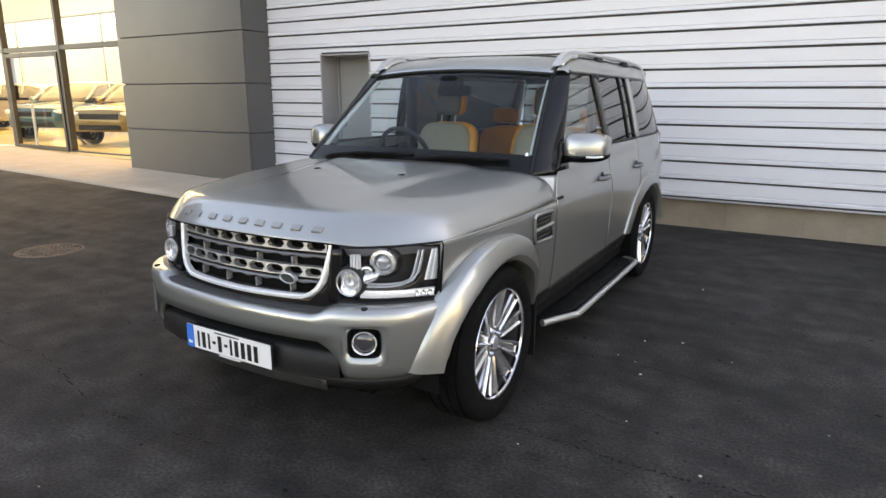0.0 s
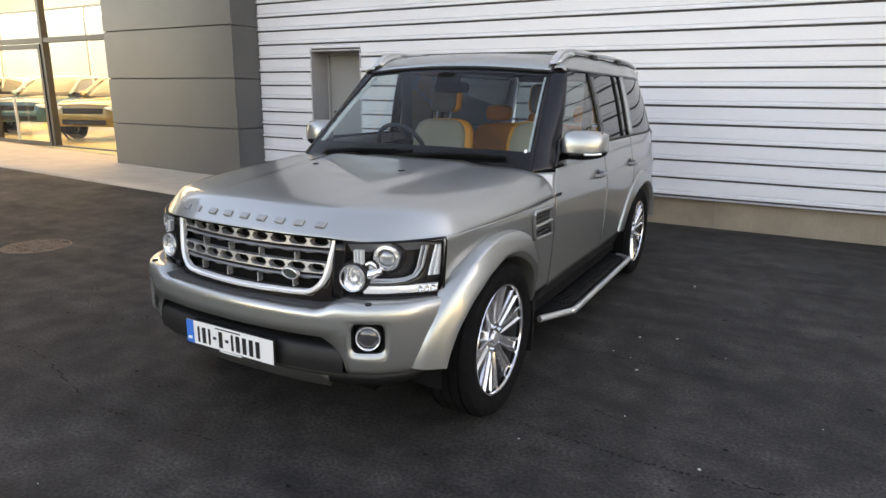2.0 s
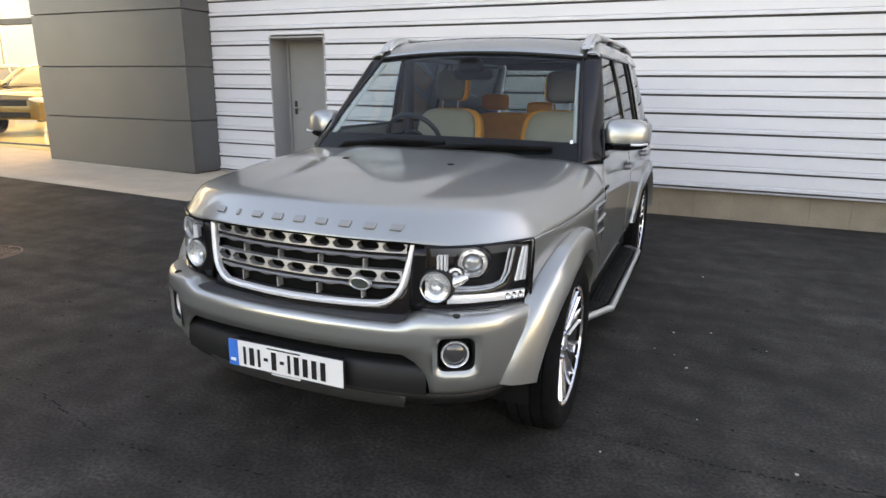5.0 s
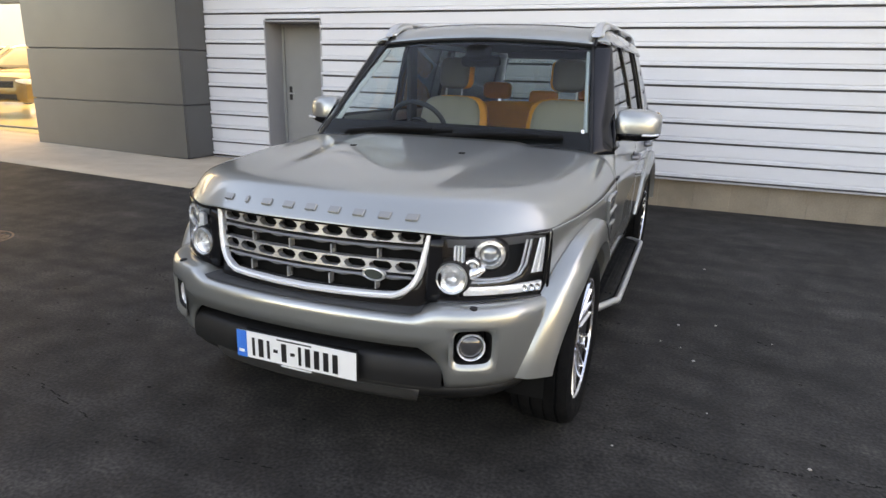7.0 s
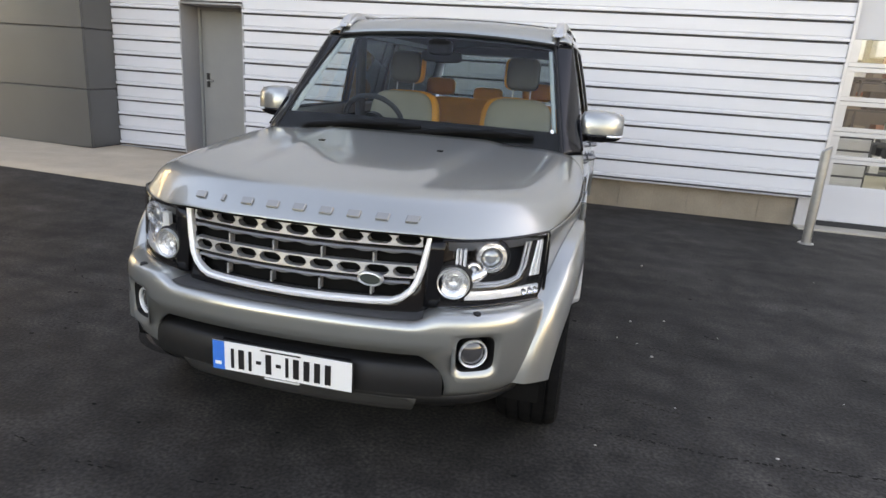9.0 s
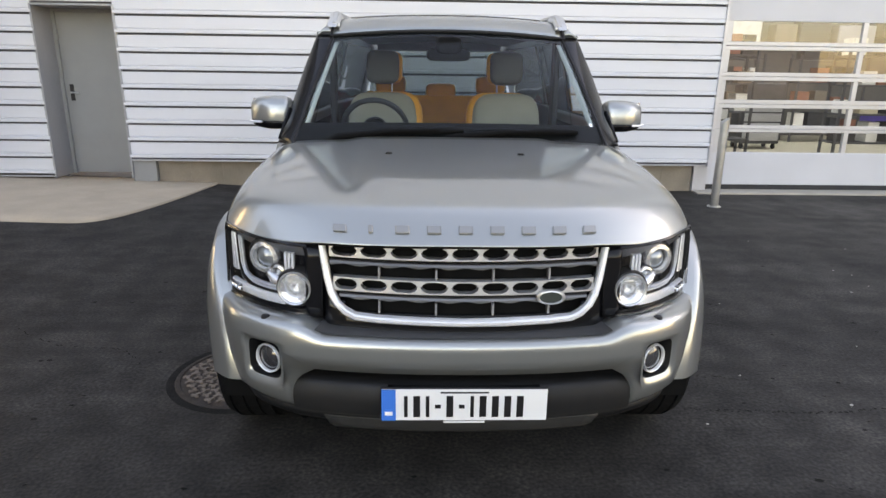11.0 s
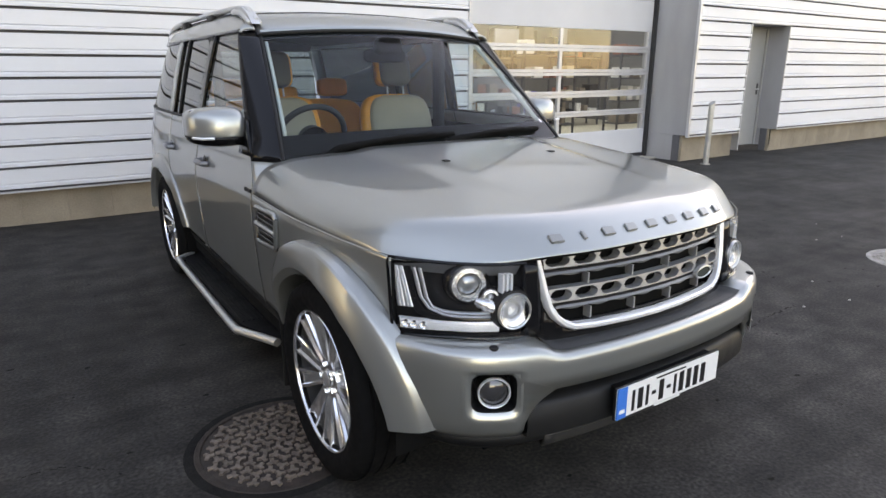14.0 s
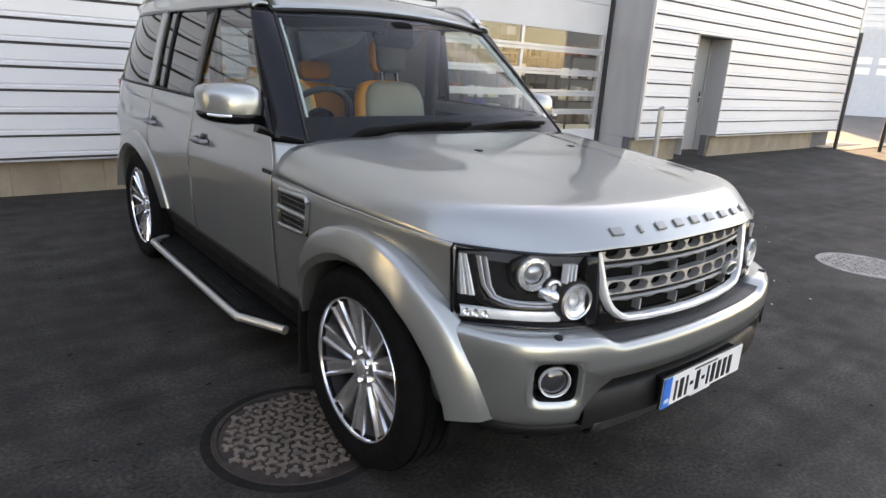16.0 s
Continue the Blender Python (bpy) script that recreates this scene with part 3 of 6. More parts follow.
FRAMEBRIGHT = material("bright_satin_chrome", (0.86, 0.86, 0.86), 0.40, metal=0.45, vary=0.02)
BADGE = material("grey_badge_metal", (0.30, 0.30, 0.29), 0.40, metal=0.6, vary=0.03)
GRILLEGREY = material("grey_grille_bar", (0.40, 0.40, 0.40), 0.40, metal=0.6, vary=0.04)
SLATGREY = material("dark_grille_slat", (0.19, 0.19, 0.19), 0.42, metal=0.5, vary=0.06)
ALLOY = material("silver_alloy", (0.80, 0.80, 0.81), 0.17, metal=0.9, rough_vary=0.03, vary=0.04, scale=12)
# near black on barrel and brake disc: shade between the spokes
SPOKESHADE = material("wheel_barrel_shade", (0.015, 0.015, 0.016), 0.6, metal=0.0)
RUBBER = material("tyre_rubber", (0.0070, 0.0070, 0.0074), 0.85, spec=0.10, vary=0.2, scale=20, fine=0.2, fine_scale=200, bump=0.15)
SCREEN = glass("windscreen_glass", (0.76, 0.84, 0.85), facing=0.028)
SIDEGLASS = glass("side_glass", (0.86, 0.91, 0.90), facing=0.15)
TAILGLASS = glass("tail_glass", (0.26, 0.30, 0.29), facing=0.08)
PRIVACY = glass("dark_rear_glass", (0.05, 0.055, 0.055), facing=0.18)
LENS = glass("headlamp_lens", (0.96, 0.97, 0.98), facing=0.05)
LAMPDARK = material("lamp_housing_black", (0.020, 0.020, 0.022), 0.22, metal=0.5, vary=0.1)
LAMPHOUSE = material("lamp_housing_grey", (0.035, 0.036, 0.04), 0.2, metal=0.5, vary=0.1)
LAMPGREY = material("lamp_bezel_grey", (0.20, 0.205, 0.22), 0.38, metal=0.5, vary=0.05)
LAMPWHITE = material("lamp_reflector_white", (0.88, 0.89, 0.91), 0.38, metal=0.45, vary=0.05, scale=40)
BOWL = material("faceted_lamp_chrome", (0.92, 0.93, 0.95), 0.24, metal=0.75, rough_vary=0.05, vary=0.2, scale=60, bump=1.0, fine_scale=55)
LAMPCLEAR = material("lamp_light_guide", (0.50, 0.51, 0.53), 0.38, metal=0.4, vary=0.15, scale=60)
LAMPGLASS = material("projector_glass", (0.35, 0.37, 0.38), 0.06, metal=0.5, coat=1.0, vary=0.3, scale=30)
FOGGLASS = material("fog_lamp_glass", (0.06, 0.06, 0.065), 0.07, metal=0.35, coat=1.0, vary=0.2)
PLATEWHITE = material("plate_white", (0.78, 0.78, 0.77), 0.35, vary=0.01)
PLATEBLUE = material("plate_blue", (0.01, 0.17, 0.60), 0.35, vary=0.02)
PLATEINK = material("plate_black", (0.01, 0.01, 0.011), 0.4)
CREAM = material("cream_leather", (0.28, 0.245, 0.185), 0.55, vary=0.06, scale=8, fine=0.06, fine_scale=300, bump=0.1)
# headrest leather darkened, with the shade of the upper cabin in it
HEADREST = material("shaded_taupe_leather", (0.075, 0.070, 0.063), 0.55, vary=0.06, scale=8, fine=0.06, fine_scale=300, bump=0.1)
TANLEATHER = material("orange_tan_leather", (0.80, 0.30, 0.035), 0.5, vary=0.1, scale=8, fine=0.06, fine_scale=300, bump=0.1)
DASH = material("dashboard_plastic", (0.013, 0.0135, 0.015), 0.6, vary=0.08, fine=0.1, fine_scale=300, bump=0.1)
# lining coloured near black to stand in for cabin shade
LINING = material("shaded_headlining", (0.07, 0.07, 0.07), 0.9, vary=0.04)
PALETRIM = material("pale_pillar_cloth", (0.52, 0.53, 0.50), 0.8, vary=0.04)
STICKER = material("white_sticker", (0.8, 0.8, 0.8), 0.5)

car = holder("car", (0, 0, 0), label="champagne grey metallic off-road estate car parked on asphalt", category="car")
SIDE = [(0.36, 0.865), (0.48, 0.898), (0.62, 0.912), (0.80, 0.922), (0.93, 0.922), (0.975, 0.915), (1.02, 0.903), (1.12, 0.884), (1.20, 0.866), (1.45, 0.808), (1.64, 0.755), (1.72, 0.722)]


def half_width(y, z):
    """Half the body's width: bowed upright, drawn in at nose and tail."""
    w = lerp_table(SIDE, z)
    if y < 0.35:
        w -= 0.100 * ((0.35 - y) / 0.76) ** 2.3
    if y > 2.9:
        w -= 0.16 * ((y - 2.9) / 1.1) ** 2.4
    if y > 2.4 and z > 1.2:
        w -= 0.06 * ((y - 2.4) / 1.5) ** 2 * min(1.2, (z - 1.2) / 0.45)
    return w


def crease(y):
    return lerp_table([(-0.42, 0.938), (0.0, 0.955), (0.75, 0.968), (1.5, 0.972), (4, 0.972)], y)


def belt(y):
    return lerp_table([(0.60, 0.97), (0.674, 0.995), (0.70, 1.045), (0.74, 1.10), (0.78, 1.145), (0.84, 1.19), (1.3, 1.198), (4, 1.205)], y)


MID_CAR = (0, 1.5, 0.9)
AXLES = (0.0, 2.885)
WZ, WR = 0.372, 0.375


def arch_floor(y, r, low):
    """The height of a panel's lower edge: the arch over a wheel, or low."""
    z = low
    for a in AXLES:
        d = abs(y - a)
        if d < r:
            z = max(z, WZ + math.sqrt(r * r - d * d))
    return z


def dark_rim(ob):
    """Colours a panel's cut edges black, for the shade inside its gap."""
    ob.data.materials.append(UNDER)
    ob.modifiers["thickness"].material_offset_rim = 1


def side_panel(name, y0, y1, top, low, r, label="", parent=car, extra=(), step=0.022, mat=None):
    """A body side panel from its lower edge up to top(y), on both sides of the car."""
    made = []
    ys = sorted(set(span(y0, y1, max(2, int((y1 - y0) / step))) + list(extra)))
    for s in (1, -1):
        b = sheet(lambda y, v: (lambda z: (s * half_width(y, z), y, z))(arch_floor(y, r, low) + (top(y) - arch_floor(y, r, low)) * v), ys, span(0, 1, 22), away=MID_CAR)
        ob = part(name, b, mat or PAINT, parent, label, 40, 0.016)
        dark_rim(ob)
        made.append(ob)
    return made


def near_arch(a, r):
    return [a + d for d in (-r + 0.0005, -r + 0.004, -r + 0.012, -r + 0.025, -r + 0.045, r - 0.045, r - 0.025, r - 0.012, r - 0.004, r - 0.0005)]


side_panel("front_wing", -0.405, 0.668, lambda y: crease(y) - 0.003, 0.47, 0.455, "metallic front wing", extra=[v for v in near_arch(0, 0.455) if -0.405 < v < 0.668])
doors = []
for nm, y0, y1 in (("front_door", 0.674, 1.742), ("rear_door", 1.748, 2.552)):
    doors.append(side_panel(nm, y0, y1, belt, 0.455, 0.475, "", extra=[v for v in near_arch(2.885, 0.475) if y0 < v < y1]))
side_panel("rear_wing", 2.558, 3.93, belt, 0.45, 0.475, "", extra=[v for v in near_arch(2.885, 0.475) if 2.558 < v < 3.93])
# sills and inner shell
for s in (1, -1):
    part("sill", sheet(lambda y, v: (s * (half_width(1.5, 0.47) - 0.012 - 0.05 * v), y, 0.472 - 0.13 * v), span(0.46, 2.42, 8), span(0, 1, 4), away=(0, 1.5, 0.9)), BLACKPLASTIC, car, "black sill", 40, 0.01)
    part("inner_shell", sheet(lambda y, v: (s * (half_width(y, 0.42 + (0.48 + 0.22 * smooth01((y - 0.75) / 0.2)) * v) - 0.028), y, 0.42 + (0.48 + 0.22 * smooth01((y - 0.75) / 0.2)) * v), span(0.47, 2.39, 10), span(0, 1, 8), away=MID_CAR), UNDER, car, smooth=40)
part("floor_pan", add_box(add_box(add_box(box(-0.84, 0.84, 0.47, 2.40, 0.30, 0.50), -0.55, 0.55, -0.52, 0.47, 0.24, 0.62), -0.55, 0.55, 2.40, 3.85, 0.28, 0.62), -0.80, 0.80, 3.38, 3.85, 0.40, 0.62), UNDER, car, "black underbody", smooth=0)
part("engine_bay", box(-0.52, 0.52, -0.50, 0.60, 0.62, 0.90), UNDER, car, smooth=0)


# bonnet
def hood_front(u):
    return -0.722 + 0.318 * abs(u) ** 3.1


def hood(u, v):
    a = abs(u)
    y_edge = -0.404 + 1.07 * v
    y = hood_front(u) * (1 - v) + (0.50 + 0.07 * a * a + 0.096 * smooth01((a - 0.86) / 0.14)) * v
    xe = half_width(y_edge, crease(y_edge)) + 0.002
    d = y - hood_front(u)
    lift = 0.012 * (1 - smooth01((a - 0.48) / 0.25)) * math.exp(-d / 0.10)
    top = 0.932 + lift - math.log(math.exp(-38 * d) + math.exp(-38 * 0.106)) / 38 + 0.098 * d / 1.22
    x = a * xe
    dome = 0.013 * smooth01((0.32 + 0.20 * v - x) / 0.10) * smooth01((v - 0.12) / 0.25)
    zc = crease(y_edge)
    edge = a ** (12.0 + 10.0 * v)
    z = (top + dome) * (1 - edge) + zc * edge
    z -= 0.010 * a * a
    return (u * xe, y, z)


hv = [0, 0.004, 0.012, 0.022, 0.035, 0.05, 0.07, 0.09, 0.115, 0.145, 0.18] + span(0.22, 1, 16)
hu = [-1, -0.985, -0.965, -0.94] + span(-0.91, 0.91, 44) + [0.94, 0.965, 0.985, 1]
hood_ob = part("bonnet", sheet(hood, hu, hv, away=(0, 0.2, 0.2)), PAINT, car, "metallic clamshell bonnet", 50, 0.014)
dark_rim(hood_ob)
for s in (1, -1):
    part("washer_jet", box(s * 0.282 - 0.014, s * 0.282 + 0.014, 0.105, 0.135, 1.098, 1.122, 0.005, 2), BLACKPLASTIC, hood_ob, "small black washer jet")
# the raised name on the nose, as plain bars
for k in range(9):
    x = -0.385 + k * 0.0963
    u = x / 0.82
    p = [Vector(hood(u, v)) for v in (0.022, 0.048)]
    up = (p[1] - p[0]).normalized()
    right = (Vector(hood(u + 0.01, 0.035)) - Vector(hood(u - 0.01, 0.035))).normalized()
    out = right.cross(up).normalized()
    m = Matrix((right, up, out)).transposed().to_4x4()
    m.translation = (p[0] + p[1]) / 2 + out * 0.004
    w = 0.014 if k == 1 else 0.044
    b = bmesh.new()
    bmesh.ops.create_cube(b, size=1, matrix=Matrix.Diagonal((w, 0.030, 0.008, 1)))
    bmesh.ops.bevel(b, geom=b.edges[:], offset=0.0025, segments=1, affect="EDGES")
    b.transform(m)
    part("badge_bar", b, BADGE, hood_ob, "raised silver badge bar")

# windscreen, pillars, roof
def screen(u, v):
    bx, by, bz = 0.788 * u, 0.530 + 0.075 * u * u, 1.108 - 0.006 * u * u
    tx, ty, tz = 0.655 * u, 1.150 + 0.062 * u * u, 1.668 - 0.030 * u * u
    bow = 0.018 * math.sin(math.pi * v) * (1 - 0.5 * u * u)
    return (bx + (tx - bx) * v, by + (ty - by) * v - bow, bz + (tz - bz) * v + bow * 0.6)


def inset(fn, d):
    """The same sheet, moved inwards by d."""
    def g(u, v):
        p = Vector(fn(u, v))
        a = Vector(fn(u + 0.01, v)) - Vector(fn(u - 0.01, v))
        b = Vector(fn(u, v + 0.01)) - Vector(fn(u, v - 0.01))
        n = a.cross(b).normalized()
        if n.y > 0:
            n = -n
        return p - n * d
    return g


ws = part("windscreen", sheet(screen, span(-1, 1, 24), span(0, 1, 12), away=(0, 2, 1)), SCREEN, car, "clear laminated windscreen", 60, shadow=False)
behind = inset(screen, 0.005)


def frit_hole(u, v):
    return not (v < 0.165 or v > 0.955 or abs(u) > 0.972)


part("screen_border", sheet(behind, span(-1, 1, 100), span(0, 1, 70), skip=frit_hole, away=(0, 2, 1)), UNDER, ws, "black screen border", 60)
part("sticker", sheet(inset(screen, -0.002), span(0.935, 0.955, 2), span(0.155, 0.185, 2), away=(0, 2, 1)), STICKER, ws, "small white sticker")


def glass_front(z):
    return lerp_table([(0.90, 0.66), (1.10, 0.745), (1.20, 0.845), (1.64, 1.238), (1.70, 1.285)], z)


part("screen_seal", tube([Vector(screen(u, 1.0)) + Vector((0, -0.004, 0.004)) for u in span(-1, 1, 24)], 0.010, 6), BLACKPLASTIC, ws, "black seal along the roof edge", 60)
for s in (1, -1):
    def pillar(u, v):
        a = Vector(screen(s, v))
        z = a.z
        y = glass_front(z) + 0.012 if z > 1.19 else lerp_table([(0.98, 0.668), (0.995, 0.670), (1.045, 0.696), (1.10, 0.736), (1.145, 0.776), (1.19, 0.838)], z)
        c = Vector((s * half_width(y, z) * 1.0, y, z))
        p = a.lerp(c, u)
        n = Vector((s * 0.7, -0.7, 0))
        return p + n * 0.016 * math.sin(math.pi * min(1, u * 1.0)) ** 0.7 * smooth01((v + 0.06) / 0.12)
    part("front_pillar", sheet(pillar, span(0, 1, 10), span(-0.015, 1.02, 20), away=(0, 2, 1.2)), GLOSSBLACK, car, "gloss black windscreen pillar", 60, 0.012)
    part("wing_corner", sheet(pillar, span(0, 1, 10), span(-0.25, -0.018, 8), away=(0, 2, 1.2)), PAINT, car, "metallic wing corner under the pillar", 60, 0.012)
    part("screen_seal", tube([screen(s * 1.0, v) for v in span(0, 1, 12)], 0.007, 6), BLACKPLASTIC, car, smooth=60)


def roof(x, y):
    z = 1.668 + 0.124 * (1 - math.exp(-(max(y, 1.1) - 1.145) / 0.15))
    z -= 0.030 * (abs(x) / 0.66) ** 2.4
    if y > 3.2:
        z -= 0.06 * ((y - 3.2) / 0.75) ** 2
    return z


def roof_pt(u, v):
    y0 = 1.158 + 0.062 * u * u
    y = y0 + (3.78 - y0) * v
    return (u * (0.658 + 0.012 * smooth01(v * 6) - 0.07 * v ** 3), y, roof(0.66 * u, y - 0.062 * u * u * (1 - smooth01(v * 5))))


rv = [0, 0.01, 0.02, 0.035, 0.05, 0.07, 0.09, 0.095, 0.12, 0.15] + span(0.2, 1, 16)
roof_ob = part("roof", sheet(roof_pt, span(-1, 1, 24), rv, away=(0, 2, 1)), PAINT, car, "metallic roof panel", 50, 0.02)
part("sunroof", sheet(lambda u, v: tuple(Vector(roof_pt(u * 0.86, 0.115 + 0.85 * v)) + Vector((0, 0, 0.004))), span(-1, 1, 16), span(0, 1, 12), away=(0, 2, 1)), GLOSSBLACK, roof_ob, "dark glass roof panel", 50, 0.003)
for s in (1, -1):
    def cant(u, v):
        y0 = 1.235
        y = y0 + (3.86 - y0) * u
        top = Vector((s * (0.672 - 0.07 * u ** 3), y, roof(0.66, y - 0.05) + 0.002))
        zl = 1.652
        lo = Vector((s * half_width(y, zl), y, zl))
        p = top.lerp(lo, v)
        return p + Vector((s * 0.5, 0, 0.6)) * 0.018 * math.sin(math.pi * v)
    part("roof_side", sheet(cant, span(0, 1, 40), span(0, 1, 8), away=(0, 2, 1.4)), PAINT, car, "", 60, 0.012)
    part("roof_gutter", tube([(s * (0.664 - 0.07 * ((y - 1.2) / 2.65) ** 3), y, roof(0.66, y - 0.06) + 0.001) for y in span(1.20, 3.85, 30)], 0.009, 6), BLACKPLASTIC, roof_ob, "black roof gutter", 60)
    # roof rail with its feet
    rail = part("roof_rail", tube(spline([(s * 0.650, 1.27, 1.705), (s * 0.657, 1.33, 1.740), (s * 0.662, 1.42, 1.770), (s * 0.664, 1.70, 1.786), (s * 0.660, 2.6, 1.792), (s * 0.645, 3.2, 1.785), (s * 0.630, 3.5, 1.755), (s * 0.620, 3.62, 1.715)], 5), 0.020, 8, flat=0.8), BRIGHT, roof_ob, "silver roof rail", 60)
    part("rail_foot", add_prism(bmesh.new(), [(1.235, 1.690), (1.30, 1.742), (1.40, 1.781), (1.50, 1.786), (1.50, 1.765), (1.44, 1.735)], lambda a, c, d: (s * (0.640 + d), a, c), 0.045), BRIGHT, rail, "broad silver rail end", 40)
    part("rail_foot", sheet(lambda u, v: tuple(Vector((s * (0.625 + 0.075 * v), 1.27 + 0.28 * u, roof(0.66, 1.25 + 0.28 * u) + 0.006 + 0.042 * math.sin(math.pi * min(1, v)) * smooth01(u * 1.8) * (1 - 0.25 * u)))), span(0, 1, 10), span(0, 1, 6), away=(0, 2, 1)), BRIGHT, rail, "silver rail foot", 60, 0.02)
    for yy in (2.05, 2.75):
        part("rail_foot", box(s * 0.672 - 0.018, s * 0.672 + 0.018, yy - 0.07, yy + 0.07, 1.735, 1.785, 0.012, 2), BLACKPLASTIC, rail, "black rail foot")


# side windows
def window(yl, yr, z0, z1, out=0.0):
    def make(s):
        return lambda u, v: (lambda z: (lambda y: (s * (half_width(y, z) + out), y, z))(yl(z) + (yr(z) - yl(z)) * u))(z0 + (z1 - z0) * v)
    return make


BZ0, BZ1 = 1.196, 1.652
wins = {
    "front_window": (lambda z: glass_front(z) + 0.02, lambda z: 1.715 - 0.10 * (z - 1.2), SIDEGLASS, 0),
    "rear_window": (lambda z: 1.835 - 0.10 * (z - 1.2), lambda z: 2.50 - 0.02 * (z - 1.2), PRIVACY, 1),
    "quarter_window": (lambda z: 2.66 - 0.02 * (z - 1.2), lambda z: 3.74 - 0.25 * (z - 1.2), PRIVACY, 2),
}
for nm, (yl, yr, gm, which) in wins.items():
    for i, s in enumerate((1, -1)):
        owner = doors[which][i] if which < 2 else car
        part(nm, sheet(window(yl, yr, BZ0, BZ1, -0.010)(s), span(0, 1, 14), span(0, 1, 10), away=MID_CAR), gm, owner, "reflective side window glass", 60)
for i, s in enumerate((1, -1)):
    for nm, a, b, mt, own in (("centre_pillar", lambda z: 1.717 - 0.10 * (z - 1.2), lambda z: 1.833 - 0.10 * (z - 1.2), GLOSSBLACK, doors[0][i]),
                              ("rear_pillar", lambda z: 2.562 - 0.02 * (z - 1.2), lambda z: 2.658 - 0.02 * (z - 1.2), PAINT, car),
                              ("window_bar", lambda z: 2.502 - 0.02 * (z - 1.2), lambda z: 2.556 - 0.02 * (z - 1.2), GLOSSBLACK, doors[1][i]),
                              ("glass_divider", lambda z: 2.33 - 0.02 * (z - 1.2), lambda z: 2.352 - 0.02 * (z - 1.2), BLACKPLASTIC, doors[1][i]),
                              ("tail_pillar", lambda z: 3.742 - 0.25 * (z - 1.2), lambda z: 3.90 - 0.22 * (z - 1.2), PAINT, car)):
        part(nm, sheet(window(a, b, BZ0 - 0.004, BZ1 + 0.006, 0.002)(s), span(0, 1, 3), span(0, 1, 10), away=MID_CAR), mt, own, "", 60, 0.012)
    part("window_seal", tube([(s * (half_width(y, 1.200) - 0.004), y, 1.200) for y in span(0.86, 3.72, 24)], 0.010, 6, flat=1.0), BLACKPLASTIC, car, "black waistline seal", 60)
    part("window_header", tube([(s * (half_width(y, 1.655) - 0.004), y, 1.655) for y in span(1.25, 3.6, 20)], 0.010, 6), GLOSSBLACK, car, "", 60)
    part("mirror_sail", sheet(window(lambda z: glass_front(z) - 0.03, lambda z: glass_front(z) + 0.02 + 0.10 * max(0, (1.26 - z) / 0.1), 1.11, 1.26, 0.003)(s), span(0, 1, 3), span(0, 1, 4), away=MID_CAR), GLOSSBLACK, doors[0][i], "", 60, 0.01)
# tail
part("tailgate", sheet(lambda u, v: (u * (half_width(3.93, 0.45 + 0.75 * v) + 0.004), 3.93 + 0.05 * (1 - u * u), 0.45 + 0.75 * v), span(-1, 1, 12), span(0, 1, 8), away=MID_CAR), PAINT, car, "", 50, 0.02)
part("tail_glass", sheet(lambda u, v: (u * (0.70 - 0.10 * v), 3.92 - 0.18 * v + 0.03 * (1 - u * u), 1.21 + 0.44 * v), span(-1, 1, 10), span(0, 1, 6), away=MID_CAR), TAILGLASS, car, "tailgate window", 50)
part("tail_header", sheet(lambda u, v: (u * 0.59, 3.68 + 0.08 * (1 - v), 1.652 + 0.07 * v), span(-1, 1, 10), span(0, 1, 3), away=MID_CAR), PAINT, car, "", 50, 0.02)
part("rear_bumper", sheet(lambda u, v: (u * (0.90 - 0.10 * abs(u) ** 4), 3.99 - 0.28 * abs(u) ** 6, 0.36 + 0.26 * v), span(-1, 1, 24), span(0, 1, 5), away=MID_CAR), PAINT, car, "", 50, 0.03)
for s in (1, -1):
    part("tail_lamp", box(s * 0.735 - 0.04, s * 0.735 + 0.04, 3.80, 3.92, 0.92, 1.19, 0.02, 2), material("red_lamp_%s" % ("left" if s > 0 else "right"), (0.35, 0.01, 0.01), 0.15, coat=0.8), car, "red tail lamp")


# wheel arch flares
FLARE_X = [(-0.60, 0.83), (-0.52, 0.868), (-0.45, 0.902), (-0.38, 0.928), (-0.28, 0.951), (-0.15, 0.962), (0.6, 0.962)]

def flare(yc, s, a0, a1, ri, ro, label):
    """ri and ro are tables over the angle, from rear to front."""
    prof = [(0.0, 0.001), (0.02, 0.018), (0.05, 0.027), (0.10, 0.031), (0.30, 0.037), (0.55, 0.042), (0.72, 0.0450), (0.77, 0.0450), (0.81, 0.0415), (1.0, 0.024), (1.03, 0.012), (1.05, -0.03), (1.06, -0.10)]

    def fn(a, k):
        t, b = prof[int(round(k))]
        i, o = lerp_table(ri, a), lerp_table(ro, a)
        fade = min(1.0, (o - i) / 0.08)
        r = o + (i - o) * t
        y, z = yc + r * math.cos(radians(a)), WZ + r * math.sin(radians(a))
        w = half_width(y, max(0.40, z))
        if b <= 0:
            return (s * (w + b + 0.01), y, z)
        full = lerp_table(FLARE_X, y - yc) - w
        return (s * (w + max(0.02, full) * b / 0.046 * fade), y, z)
    ob = part("arch_flare", sheet(fn, span(a0, a1, 44), list(range(len(prof))), away=(0, yc, WZ)), PAINT, car, label, 24)
    return ob


